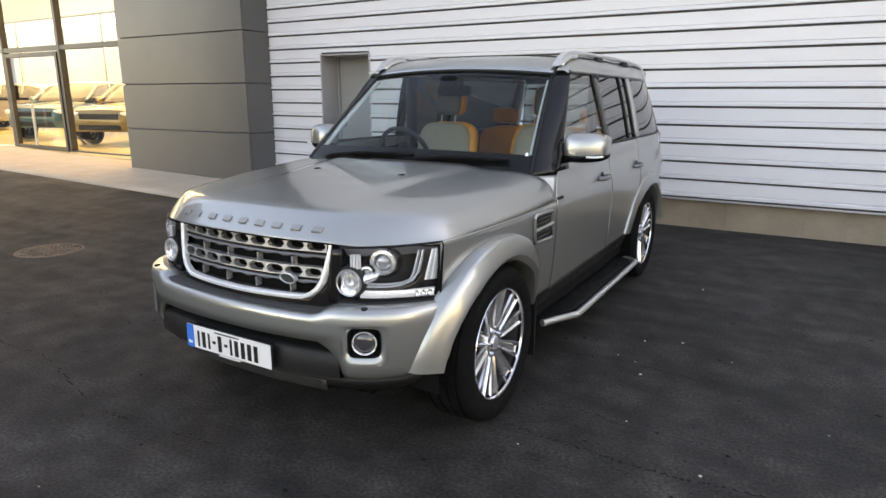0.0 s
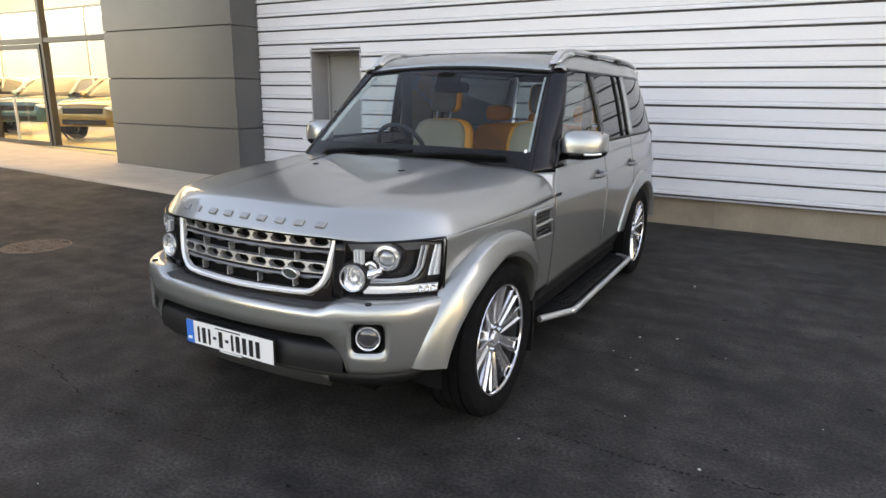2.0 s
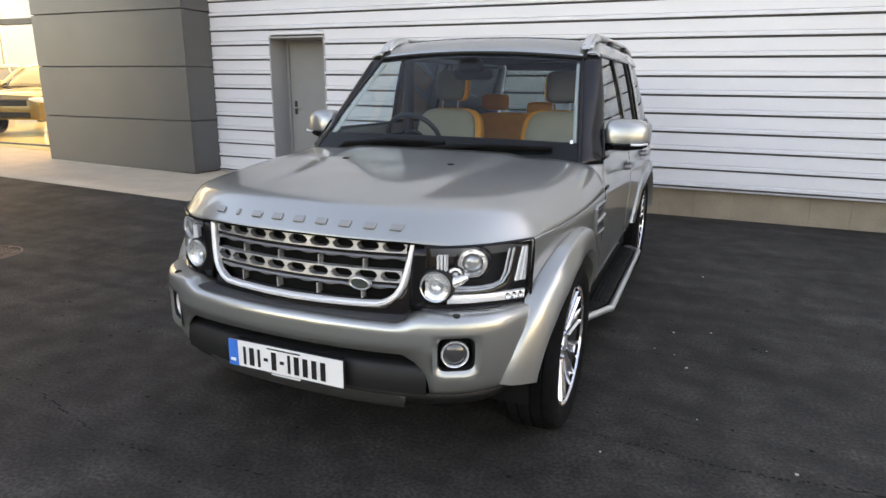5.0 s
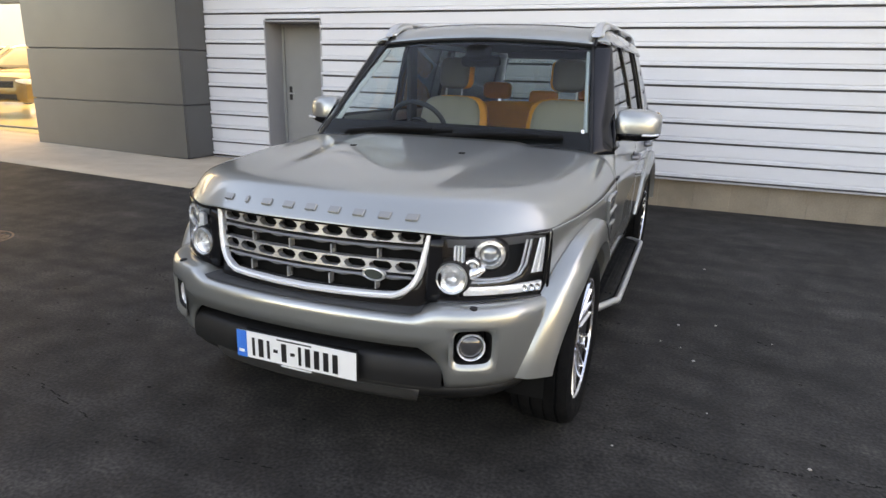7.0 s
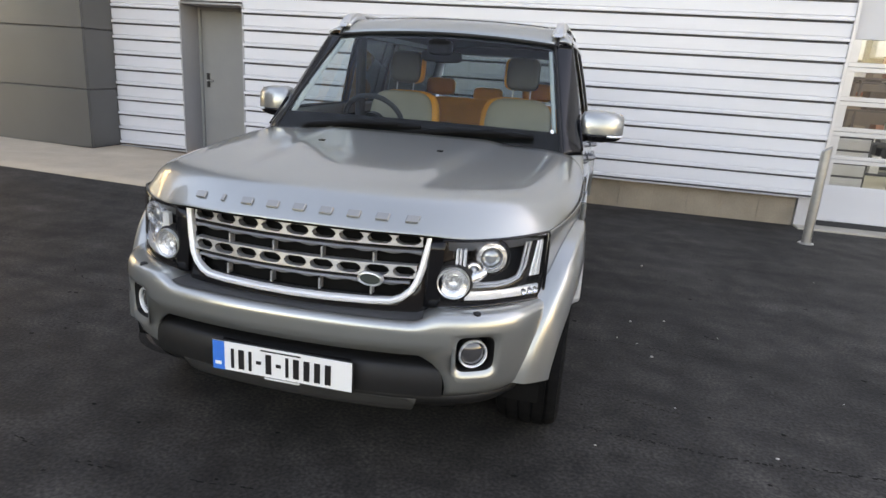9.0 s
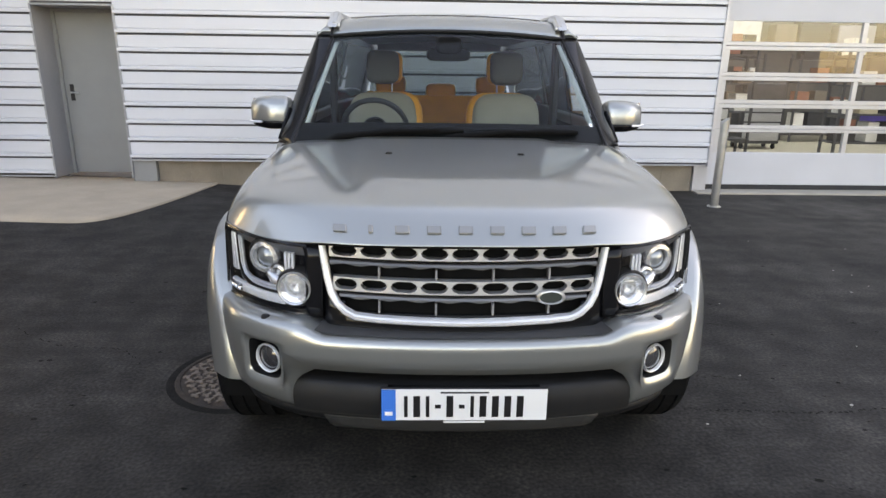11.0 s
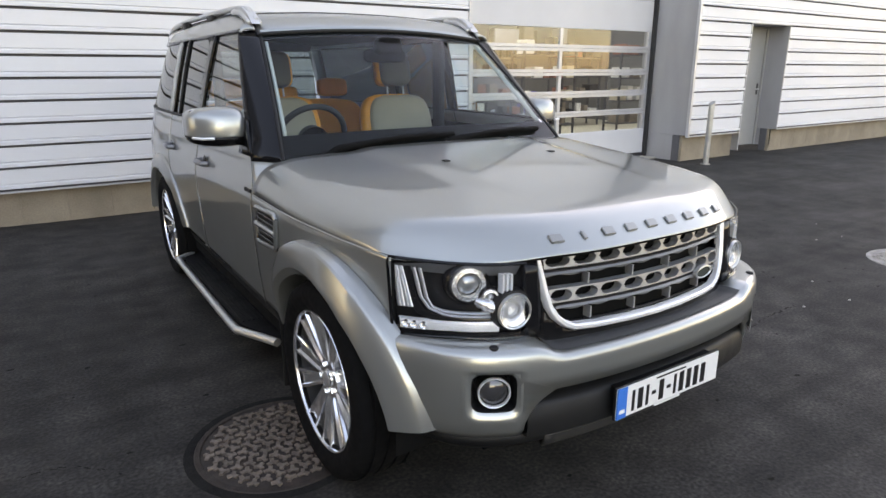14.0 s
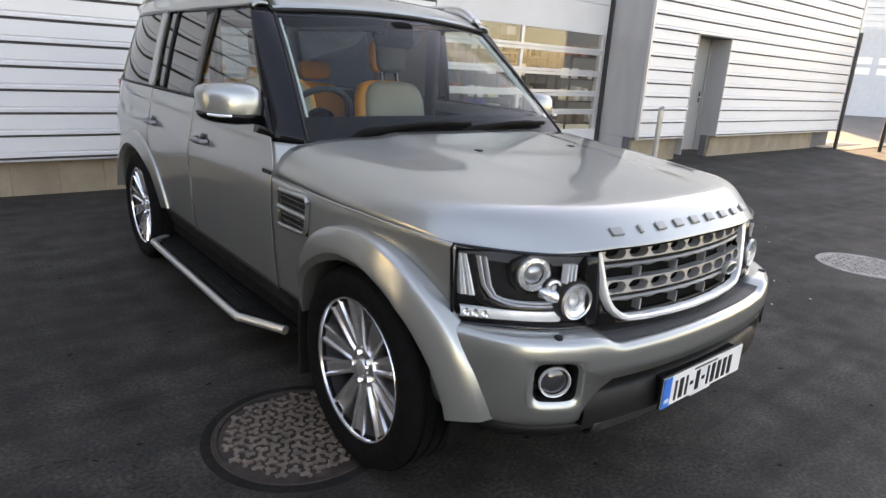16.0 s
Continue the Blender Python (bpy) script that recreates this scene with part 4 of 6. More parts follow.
for s in (1, -1):
    flare(0.0, s, 8, 176, [(0, 0.455), (35, 0.430), (60, 0.405), (90, 0.398), (130, 0.412), (155, 0.432), (180, 0.458)], [(0, 0.458), (20, 0.465), (38, 0.50), (60, 0.525), (90, 0.525), (120, 0.535), (150, 0.55), (180, 0.565)], "flared metallic front wheel arch")
    flare(2.885, s, 8, 170, [(0, 0.44), (60, 0.41), (90, 0.405), (130, 0.43), (180, 0.48)], [(0, 0.55), (60, 0.525), (90, 0.53), (130, 0.57), (165, 0.63), (180, 0.66)], "flared metallic rear wheel arch")
    for yc in AXLES:
        part("arch_liner", sheet(lambda a, x: (s * x, yc + 0.47 * math.cos(radians(a)), WZ + 0.45 * math.sin(radians(a))), span(-10, 190, 24), [0.50, 0.70, 0.855], away=(s * 0.7, yc, 2)), UNDER, car, "black wheel arch liner", 60)
        part("arch_back", sheet(lambda a, r: (s * 0.50, yc + r * math.cos(radians(a)), WZ + r * math.sin(radians(a))), span(-10, 190, 24), [0.01, 0.47], away=(0, yc, 0.4)), UNDER, car, smooth=0)
    part("mud_flap", box(s * 0.80 - 0.10, s * 0.80 + 0.10, 0.47, 0.482, 0.13, 0.47, 0.004), BLACKPLASTIC, car, "black rubber mud flap")


# wheels
def wheel_meshes():
    axis = Matrix.Rotation(radians(90), 4, "Y")
    out = {}

    def keep(name, b, mat, smooth=35):
        me = bpy.data.meshes.new(name)
        b.to_mesh(me)
        b.free()
        me.shade_smooth()
        me.set_sharp_from_angle(angle=radians(smooth))
        me.materials.append(mat)
        out[name] = me
    tread = [(0.264, -0.108), (0.300, -0.125), (0.335, -0.127), (0.358, -0.116), (0.368, -0.098), (0.372, -0.080)]
    grooves = []
    for h in (-0.075, -0.025, 0.025, 0.075):
        grooves += [(0.375, h - 0.006), (0.368, h - 0.005), (0.368, h + 0.005), (0.375, h + 0.006)]
    prof = tread + grooves + [(r, -h) for r, h in tread[::-1]]
    keep("tyre", lathe(prof + [(0.250, 0.10), (0.250, -0.10)], axis, 72, closed=True), RUBBER, 30)
    keep("rim", lathe([(0.262, 0.100), (0.267, 0.110), (0.265, 0.114), (0.259, 0.112), (0.254, 0.096), (0.254, 0.088), (0.250, -0.09), (0.262, -0.105)], axis, 72), ALLOY, 40)
    keep("brake_disc", lathe([(0.08, 0.020), (0.165, 0.020), (0.168, 0.0), (0.08, 0.0)], axis, 40), SPOKESHADE)
    for k, (w0, w1) in (("spoke", (0.025, 0.041)),):
        b = bmesh.new()
        cols = [(0.050, 0.070, w0), (0.10, 0.082, w0 * 1.05), (0.17, 0.092, w1 * 0.85), (0.23, 0.100, w1), (0.261, 0.104, w1 * 1.14)]
        rings = []
        for r, h, w in cols:
            rings.append([b.verts.new((x, y, r)) for x, y in ((h - 0.045, -w * 0.9), (h - 0.010, -w), (h + 0.001, -w * 0.90), (h + 0.002, -w * 0.62), (h - 0.007, -w * 0.40), (h - 0.008, 0), (h - 0.007, w * 0.40), (h + 0.002, w * 0.62), (h + 0.001, w * 0.90), (h - 0.010, w), (h - 0.045, w * 0.9))])
        for p, q in zip(rings, rings[1:]):
            for i in range(len(p)):
                j = (i + 1) % len(p)
                b.faces.new((p[i], p[j], q[j], q[i]))
        bmesh.ops.recalc_face_normals(b, faces=b.faces)
        keep("spoke", b, ALLOY, 20)
    keep("hub", lathe([(0.001, 0.086), (0.028, 0.085), (0.033, 0.080), (0.035, 0.074), (0.052, 0.080), (0.074, 0.076), (0.080, 0.060), (0.080, 0.02)], axis, 40), ALLOY, 30)
    keep("cap", lathe([(0.001, 0.091), (0.022, 0.090), (0.029, 0.086), (0.029, 0.078)], axis, 32), GRILLEGREY, 30)
    keep("nut", lathe([(0.001, 0.090), (0.009, 0.090), (0.011, 0.086), (0.011, 0.07)], axis, 6), CHROME, 20)
    keep("barrel", lathe([(0.2485, 0.089), (0.244, 0.040), (0.238, 0.0), (0.10, 0.0), (0.10, -0.02)], axis, 56), SPOKESHADE)
    return out


WM = wheel_meshes()
for yc in AXLES:
    for s in (1, -1):
        m = Matrix.Translation((s * 0.805, yc, WZ)) @ Matrix.Rotation(0 if s > 0 else math.pi, 4, "Z") @ Matrix.Rotation(radians(11 if s > 0 else 23), 4, "X")
        wheel = link_mesh("wheel", WM["rim"], None, car, "silver split-spoke alloy wheel with black tyre")
        wheel.matrix_basis = m
        for nm in ("tyre", "brake_disc", "barrel", "hub", "cap"):
            link_mesh(nm, WM[nm], None, wheel)
        for k in range(10):
            sp = link_mesh("spoke", WM["spoke"], None, wheel)
            sp.matrix_basis = Matrix.Rotation(radians(72 * (k // 2) + (16.5 if k % 2 else -16.5)), 4, "X")
        for k in range(5):
            nt = link_mesh("nut", WM["nut"], None, wheel)
            a = radians(72 * k)
            nt.matrix_basis = Matrix.Translation((0, 0.056 * math.sin(a), 0.056 * math.cos(a)))

# ---- the nose ----
NOSE = spline([(0, -0.808, 0), (0.14, -0.805, 0), (0.30, -0.793, 0), (0.45, -0.770, 0), (0.56, -0.742, 0), (0.65, -0.700, 0), (0.72, -0.650, 0), (0.78, -0.585, 0), (0.825, -0.50, 0), (0.855, -0.42, 0), (0.870, -0.36, 0)], 8)


def nose_at(x):
    """Plan point and outward direction of the bumper line at a half-width x."""
    for a, b in zip(NOSE, NOSE[1:]):
        if x <= b.x + 1e-6:
            t = (x - a.x) / (b.x - a.x)
            d = (b - a).normalized()
            return a.lerp(b, t), Vector((-d.y * -1, -d.x, 0))
    return NOSE[-1], Vector((1, 0, 0))


def on_nose(x, z, off):
    p, n = nose_at(abs(x))
    q = p + n * off
    return (math.copysign(q.x, x) if x else 0.0, q.y, z)


def bumper_top(x):
    return 0.664 + 0.034 * smooth01((abs(x) - 0.44) / 0.09)


BROWS = [(1.0, -0.135), (0.985, -0.062), (0.945, -0.026), (0.82, -0.010), (0.56, -0.002), (0.26, 0.001), (0.0, 0.003)]
LOWZ = [0.626, 0.600, 0.556, 0.53, 0.505, 0.478, 0.45, 0.42, 0.40, 0.385]


def bumper(x, k):
    k = int(round(k))
    if k < len(BROWS):
        f, off = BROWS[k]
        return on_nose(x, 0.638 + (bumper_top(x) - 0.638) * f, off)
    z = LOWZ[k - len(BROWS)]
    edge = lerp_table([(0.42, 0.560), (0.45, 0.557), (0.478, 0.549), (0.505, 0.535), (0.53, 0.512), (0.556, 0.470), (0.60, 0.56)], z)
    if abs(x) < 0.56:
        x *= edge / 0.56
    elif abs(x) < 0.583:
        x = math.copysign(edge + (0.583 - edge) * (abs(x) - 0.56) / 0.023, x)
    return on_nose(x, z, lerp_table([(0.385, -0.052), (0.42, -0.022), (0.50, -0.006), (0.60, 0.003)], z))


nrow = len(BROWS) + len(LOWZ)
bx = sorted(set([round(v, 4) for v in span(0, 0.53, 18) + [0.545, 0.56] + span(0.583, 0.713, 8) + span(0.73, 0.868, 16)]))
bxx = [-v for v in bx[::-1] if v] + bx


def bumper_skip(x, k):
    j = int(k + 0.01) - len(BROWS) + 1   # lower rows: cell from LOWZ[j-1] to LOWZ[j]
    if abs(x) < 0.553 and j >= 3:
        return True
    return 0.583 < abs(x) < 0.713 and j in (1, 2, 3, 4, 5)


bump_ob = part("front_bumper", sheet(bumper, bxx, list(range(nrow)), skip=bumper_skip, away=(0, 0.5, 0.55)), PAINT, car, "metallic front bumper with dark lower intake", 42, 0.018)
# dark shelf between grille and bumper
SHELF = [(-0.128, 1.0), (-0.095, 0.994), (-0.062, 0.985), (-0.040, 0.962), (-0.028, 0.947)]
part("bumper_shelf", sheet(lambda x, k: on_nose(x, 0.638 + (bumper_top(x) - 0.638) * SHELF[int(k)][1] + 0.003, SHELF[int(k)][0] + 0.002), span(-0.475, 0.475, 40), [0, 1, 2, 3, 4], away=(0, -0.6, 0.2)), material("grey_grained_shelf", (0.055, 0.055, 0.056), 0.5, vary=0.1, fine=0.15, fine_scale=400), bump_ob, "dark grey grained shelf under the grille", 45)
# lower intake
part("intake", sheet(lambda x, z: on_nose(x, z, -0.075), span(-0.57, 0.57, 20), [0.37, 0.45, 0.54, 0.575], away=(0, 0.5, 0.5)), UNDER, bump_ob, "dark lower air intake", 50)
part("lower_grille", sheet(lambda x, k: on_nose(x, (0.515, 0.508, 0.492, 0.44, 0.400, 0.388)[int(k)], (-0.075, -0.030, -0.018, -0.012, -0.016, -0.05)[int(k)]), span(-0.552, 0.552, 24), [0, 1, 2, 3, 4, 5], away=(0, 0.5, 0.45)), BLACKPLASTIC, bump_ob, "grained black plastic lower panel", 45)
part("skid_plate", sheet(lambda x, k: on_nose(x * (1.0 - 0.02 * k), (0.380, 0.362, 0.318, 0.292, 0.285)[int(k)], (-0.085, -0.055, -0.078, -0.105, -0.16)[int(k)]), span(-0.475, 0.475, 20), [0, 1, 2, 3, 4], away=(0, 0.5, 0.4)), material("dark_silver_skid", (0.06, 0.06, 0.06), 0.5, metal=0.3, vary=0.1), bump_ob, "dark grey skid plate", 40, 0.012)
part("chin", sheet(lambda x, k: on_nose(x, (0.388, 0.350, 0.312)[int(k)], (-0.052, -0.062, -0.11)[int(k)]), span(-0.86, 0.86, 40), [0, 1, 2], away=(0, 0.5, 0.5)), BLACKPLASTIC, bump_ob, "black lower edge", 45, 0.01)
for s in (1, -1):
    # fog lamp in its pocket
    (p, n) = nose_at(0.648)
    n = Vector((s * n.x, n.y, 0))
    c = Vector((s * p.x, p.y, 0.551)) - n * 0.040
    t = Vector((-n.y, n.x, 0)) * (1 if s > 0 else -1)
    m = Matrix((t, Vector((0, 0, 1)), n)).transposed().to_4x4()
    m.translation = c
    pocket = part("fog_pocket", sheet(lambda x, z: on_nose(s * x, z, -0.062), [0.57, 0.65, 0.725], [0.47, 0.56, 0.645], away=(0, 0.5, 0.55)), GLOSSBLACK, bump_ob, "black fog lamp pocket", 50)
    b = bmesh.new()
    soft = [(math.copysign(abs(math.cos(a)) ** 0.42, math.cos(a)), math.copysign(abs(math.sin(a)) ** 0.42, math.sin(a))) for a in (2 * math.pi * k / 40 for k in range(40))]
    outer = [on_nose(s * (0.648 + 0.075 * a), 0.552 + 0.083 * z, 0.0015) for a, z in soft]
    mid = [on_nose(s * (0.648 + 0.068 * a), 0.553 + 0.074 * z, 0.0016) for a, z in soft]
    inner = [on_nose(s * (0.648 + 0.060 * a), 0.557 + 0.062 * z, -0.010) for a, z in soft]
    deep = [on_nose(s * (0.648 + 0.055 * a), 0.557 + 0.056 * z, -0.06) for a, z in soft]
    loops = [[b.verts.new(q) for q in lp] for lp in (outer, mid, inner)]
    for A, B in zip(loops, loops[1:]):
        for i in range(len(A)):
            b.faces.new((A[i], A[(i + 1) % len(A)], B[(i + 1) % len(A)], B[i]))
    bmesh.ops.recalc_face_normals(b, faces=b.faces)
    part("fog_surround", b, PAINT, bump_ob, "metallic fog lamp surround", 50)
    b = bmesh.new()
    loops = [[b.verts.new(q) for q in lp] for lp in (inner, deep)]
    for i in range(40):
        b.faces.new((loops[0][i], loops[0][(i + 1) % 40], loops[1][(i + 1) % 40], loops[1][i]))
    part("pocket_wall", b, BLACKPLASTIC, pocket, "", 50)
    fog = part("fog_lamp", lathe([(0.0435, 0.008), (0.045, 0.017), (0.0475, 0.019), (0.050, 0.016), (0.0508, 0.010)], m, 40), FRAMEBRIGHT, bump_ob, "round fog lamp with chrome ring", 40)
    part("fog_barrel", lathe([(0.0506, 0.010), (0.0506, -0.03)], m, 36), BLACKPLASTIC, fog, "black lamp barrel", 40)
    part("fog_lens", lathe([(0.001, 0.017), (0.016, 0.016), (0.031, 0.012), (0.0437, 0.004), (0.0437, -0.02)], m, 32), FOGGLASS, fog, "dark glass lens", 40)
    # headlamp washer cap
    w = Vector((s * 0.636, -0.673, 0.66))
    part("washer_cap", lathe([(0.001, 0.041), (0.011, 0.040), (0.014, 0.037), (0.015, 0.0)], Matrix.Translation(w), 16), BLACKPLASTIC, bump_ob, "black headlamp washer cap")

# number plate: characters stand as plain bars
plate = part("number_plate", box(-0.262, 0.262, -0.815, -0.805, 0.402, 0.516, 0.003), BLACKPLASTIC, bump_ob, "white number plate with blue band", smooth=0)
part("plate_face", box(-0.258, 0.258, -0.818, -0.813, 0.406, 0.512), PLATEWHITE, plate, "white plate face", smooth=0)
part("plate_band", box(-0.258, -0.214, -0.8205, -0.817, 0.406, 0.512), PLATEBLUE, plate, "blue side band", smooth=0)
part("plate_mark", box(-0.248, -0.224, -0.8225, -0.82, 0.425, 0.437), PLATEWHITE, plate, "small pale mark", smooth=0)
part("plate_mark", box(-0.075, 0.075, -0.8205, -0.817, 0.500, 0.5045), PLATEINK, plate, "thin dark line of small print", smooth=0)
part("plate_mark", box(-0.065, 0.065, -0.813, -0.807, 0.393, 0.399), PLATEWHITE, plate, "thin pale strip of small print", smooth=0)
x = -0.188
for w in (0.011, 0.021, 0.011, -0.018, 0.021, -0.018, 0.011, 0.021, 0.021, 0.021, 0.021):
    h0, h1 = (0.418, 0.490) if w > 0 else (0.448, 0.460)
    part("plate_bar", box(x, x + abs(w), -0.8205, -0.817, h0, h1), PLATEINK, plate, "plain black bar", smooth=0)
    x += abs(w) + 0.0177
part("plate_bracket", box(-0.24, 0.24, -0.807, -0.762, 0.42, 0.505), BLACKPLASTIC, plate, smooth=0)


# grille
def grille_y(x, z):
    return -0.705 + 0.30 * x * x - 0.155 * (0.92 - z)


def grille_half(z):
    return lerp_table([(0.70, 0.335), (0.715, 0.372), (0.74, 0.402), (0.78, 0.424), (0.85, 0.440), (0.93, 0.456)], z)


grille = part("grille", sheet(lambda u, z: (u * 0.47, grille_y(u * 0.47, z) + 0.055, z), span(-1, 1, 12), [0.69, 0.80, 0.93], away=(0, 0.5, 0.8)), UNDER, car, "grey slotted radiator grille in a bright frame", 50)
# black surround
gsur = sheet(lambda x, z: (x, grille_y(x, z) + 0.016 + (0.02 if abs(x) > 0.46 else 0), z), sorted(set(span(-0.56, 0.56, 56))), [0.652, 0.668, 0.684, 0.70, 0.72, 0.75, 0.79, 0.84, 0.89, 0.935],
             skip=lambda x, z: abs(x) < grille_half(z) - 0.006 and z > 0.70, away=(0, 0.5, 0.8))
part("grille_surround", gsur, GLOSSBLACK, grille, "gloss black grille surround", 50, 0.012)
fr = [(-0.456, 0.930), (-0.447, 0.88), (-0.436, 0.82), (-0.424, 0.775), (-0.405, 0.742), (-0.378, 0.718), (-0.345, 0.704), (-0.27, 0.700), (-0.13, 0.698), (0, 0.697)]
fr = fr + [(-a, z) for a, z in fr[-2::-1]]
b = bmesh.new()
loops = []
for i, (a, z) in enumerate(fr):
    d = Vector((fr[min(i + 1, len(fr) - 1)][0] - fr[max(i - 1, 0)][0], fr[min(i + 1, len(fr) - 1)][1] - fr[max(i - 1, 0)][1]))
    d.normalize()
    nx, nz = -d.y, d.x
    loops.append([b.verts.new((a + nx * o, grille_y(a, z) + e, z + nz * o)) for o, e in ((-0.0115, 0.02), (-0.0105, 0.0), (-0.005, -0.007), (0.005, -0.008), (0.0105, -0.002), (0.0115, 0.02))])
for A, B in zip(loops, loops[1:]):
    for i in range(len(A)):
        b.faces.new((A[i], A[(i + 1) % len(A)], B[(i + 1) % len(A)], B[i]))
bmesh.ops.recalc_face_normals(b, faces=b.faces)
part("grille_frame", b, FRAMEBRIGHT, grille, "bright chrome U-shaped frame", 40)


def hex_bar(z0, z1, cells, hole_h, name):
    """A grille bar with a row of six-sided holes."""
    b = bmesh.new()
    half = grille_half((z0 + z1) / 2) - 0.012
    pitch = 0.0955
    zc = (z0 + z1) / 2
    start = -pitch * cells / 2

    def put(x, z, d):
        return b.verts.new((x, grille_y(x, z) + 0.010 + d, z))
    for k in range(cells):
        a, c = max(-half, start + k * pitch), min(half, start + (k + 1) * pitch)
        m, hw = (a + c) / 2, (c - a) / 2
        out = [(a, z0), (m - hw * 0.45, z0), (m + hw * 0.45, z0), (c, z0), (c, zc), (c, z1), (m + hw * 0.45, z1), (m - hw * 0.45, z1), (a, z1), (a, zc)]
        hh = hole_h / 2
        hole = [(m - hw * 0.74, zc - hh * 0.62), (m - hw * 0.46, zc - hh), (m + hw * 0.46, zc - hh), (m + hw * 0.74, zc - hh * 0.62), (m + hw * 0.90, zc), (m + hw * 0.74, zc + hh * 0.62), (m + hw * 0.46, zc + hh), (m - hw * 0.46, zc + hh), (m - hw * 0.74, zc + hh * 0.62), (m - hw * 0.90, zc)]
        O, H, D, P = ([put(*q, 0.0) for q in out], [put(*q, 0.0) for q in hole], [put(*q, 0.03) for q in hole], [put(*q, 0.03) for q in out])
        n = len(out)
        for i in range(n):
            j = (i + 1) % n
            b.faces.new((O[i], O[j], H[j], H[i]))
            b.faces.new((H[i], H[j], D[j], D[i]))
            if i in (0, 1, 2, 5, 6, 7):
                b.faces.new((O[j], O[i], P[i], P[j]))
    bmesh.ops.remove_doubles(b, verts=b.verts, dist=0.0004)
    bmesh.ops.recalc_face_normals(b, faces=b.faces)
    return part(name, b, GRILLEGREY, grille, "grey bar with six-sided holes", 12)


hex_bar(0.889, 0.932, 9, 0.034, "grille_bar")
hex_bar(0.783, 0.826, 9, 0.034, "grille_bar")
for z0, z1, dz in ((0.862, 0.876, 0.006), (0.757, 0.771, 0.006)):
    half = grille_half(z0) - 0.014
    xs_ = span(-half, half, 60)
    b = bmesh.new()
    rows = []
    for x in xs_:
        wob = dz * (0.5 + 0.5 * math.cos(2 * math.pi * x / 0.0955))
        rows.append([b.verts.new((x, grille_y(x, z) + d, z)) for z, d in ((z1, 0.04), (z1, 0.014), (z1 - 0.006, 0.010), (z0 + wob, 0.012), (z0 + wob, 0.04))])
    for A, B in zip(rows, rows[1:]):
        for i in range(4):
            b.faces.new((A[i], A[i + 1], B[i + 1], B[i]))
    bmesh.ops.recalc_face_normals(b, faces=b.faces)
    part("grille_slat", b, SLATGREY, grille, "thin grey slat with a scalloped edge", 40)
for x in (-0.27, -0.09, 0.09, 0.27):
    for z0, z1 in ((0.826, 0.860), (0.716, 0.754)):
        y = grille_y(x, z0) + 0.02
        part("grille_rib", box(x - 0.003, x + 0.003, y, y + 0.03, z0, z1), GRILLEGREY, grille, smooth=0)
part("mesh_slat", sheet(lambda x, z: (x, grille_y(x, z) + 0.03, z), span(-0.35, 0.35, 10), [0.700, 0.712], away=(0, 0.5, 0.8)), BLACKPLASTIC, grille, smooth=50, thick=0.01)
me_ = Matrix.Translation((0.272, grille_y(0.272, 0.777) - 0.002, 0.777)) @ Matrix.Rotation(radians(90), 4, "X") @ Matrix.Rotation(radians(8), 4, "X") @ Matrix.Diagonal((1.85, 1, 1, 1))
oval = part("oval_badge", lathe([(0.001, 0.006), (0.019, 0.006), (0.021, 0.002)], me_, 32), material("badge_green", (0.09, 0.105, 0.095), 0.25, metal=0.4), grille, "dark oval badge with silver rim", 30)
part("badge_rim", lathe([(0.019, 0.005), (0.021, 0.009), (0.0245, 0.007), (0.025, -0.006), (0.019, -0.006)], me_, 32), BRIGHT, oval, "", 30)


# headlamps
def lamp_y(x):
    return -0.662 + 0.252 * max(0.0, (x - 0.455) / 0.372) ** 2.05


def lamp_top(x):
    return lerp_table([(0.45, 0.922), (0.70, 0.930), (0.83, 0.936)], x)


def lamp_low(x):
    return lerp_table([(0.45, 0.690), (0.55, 0.696), (0.70, 0.700), (0.83, 0.692)], x)


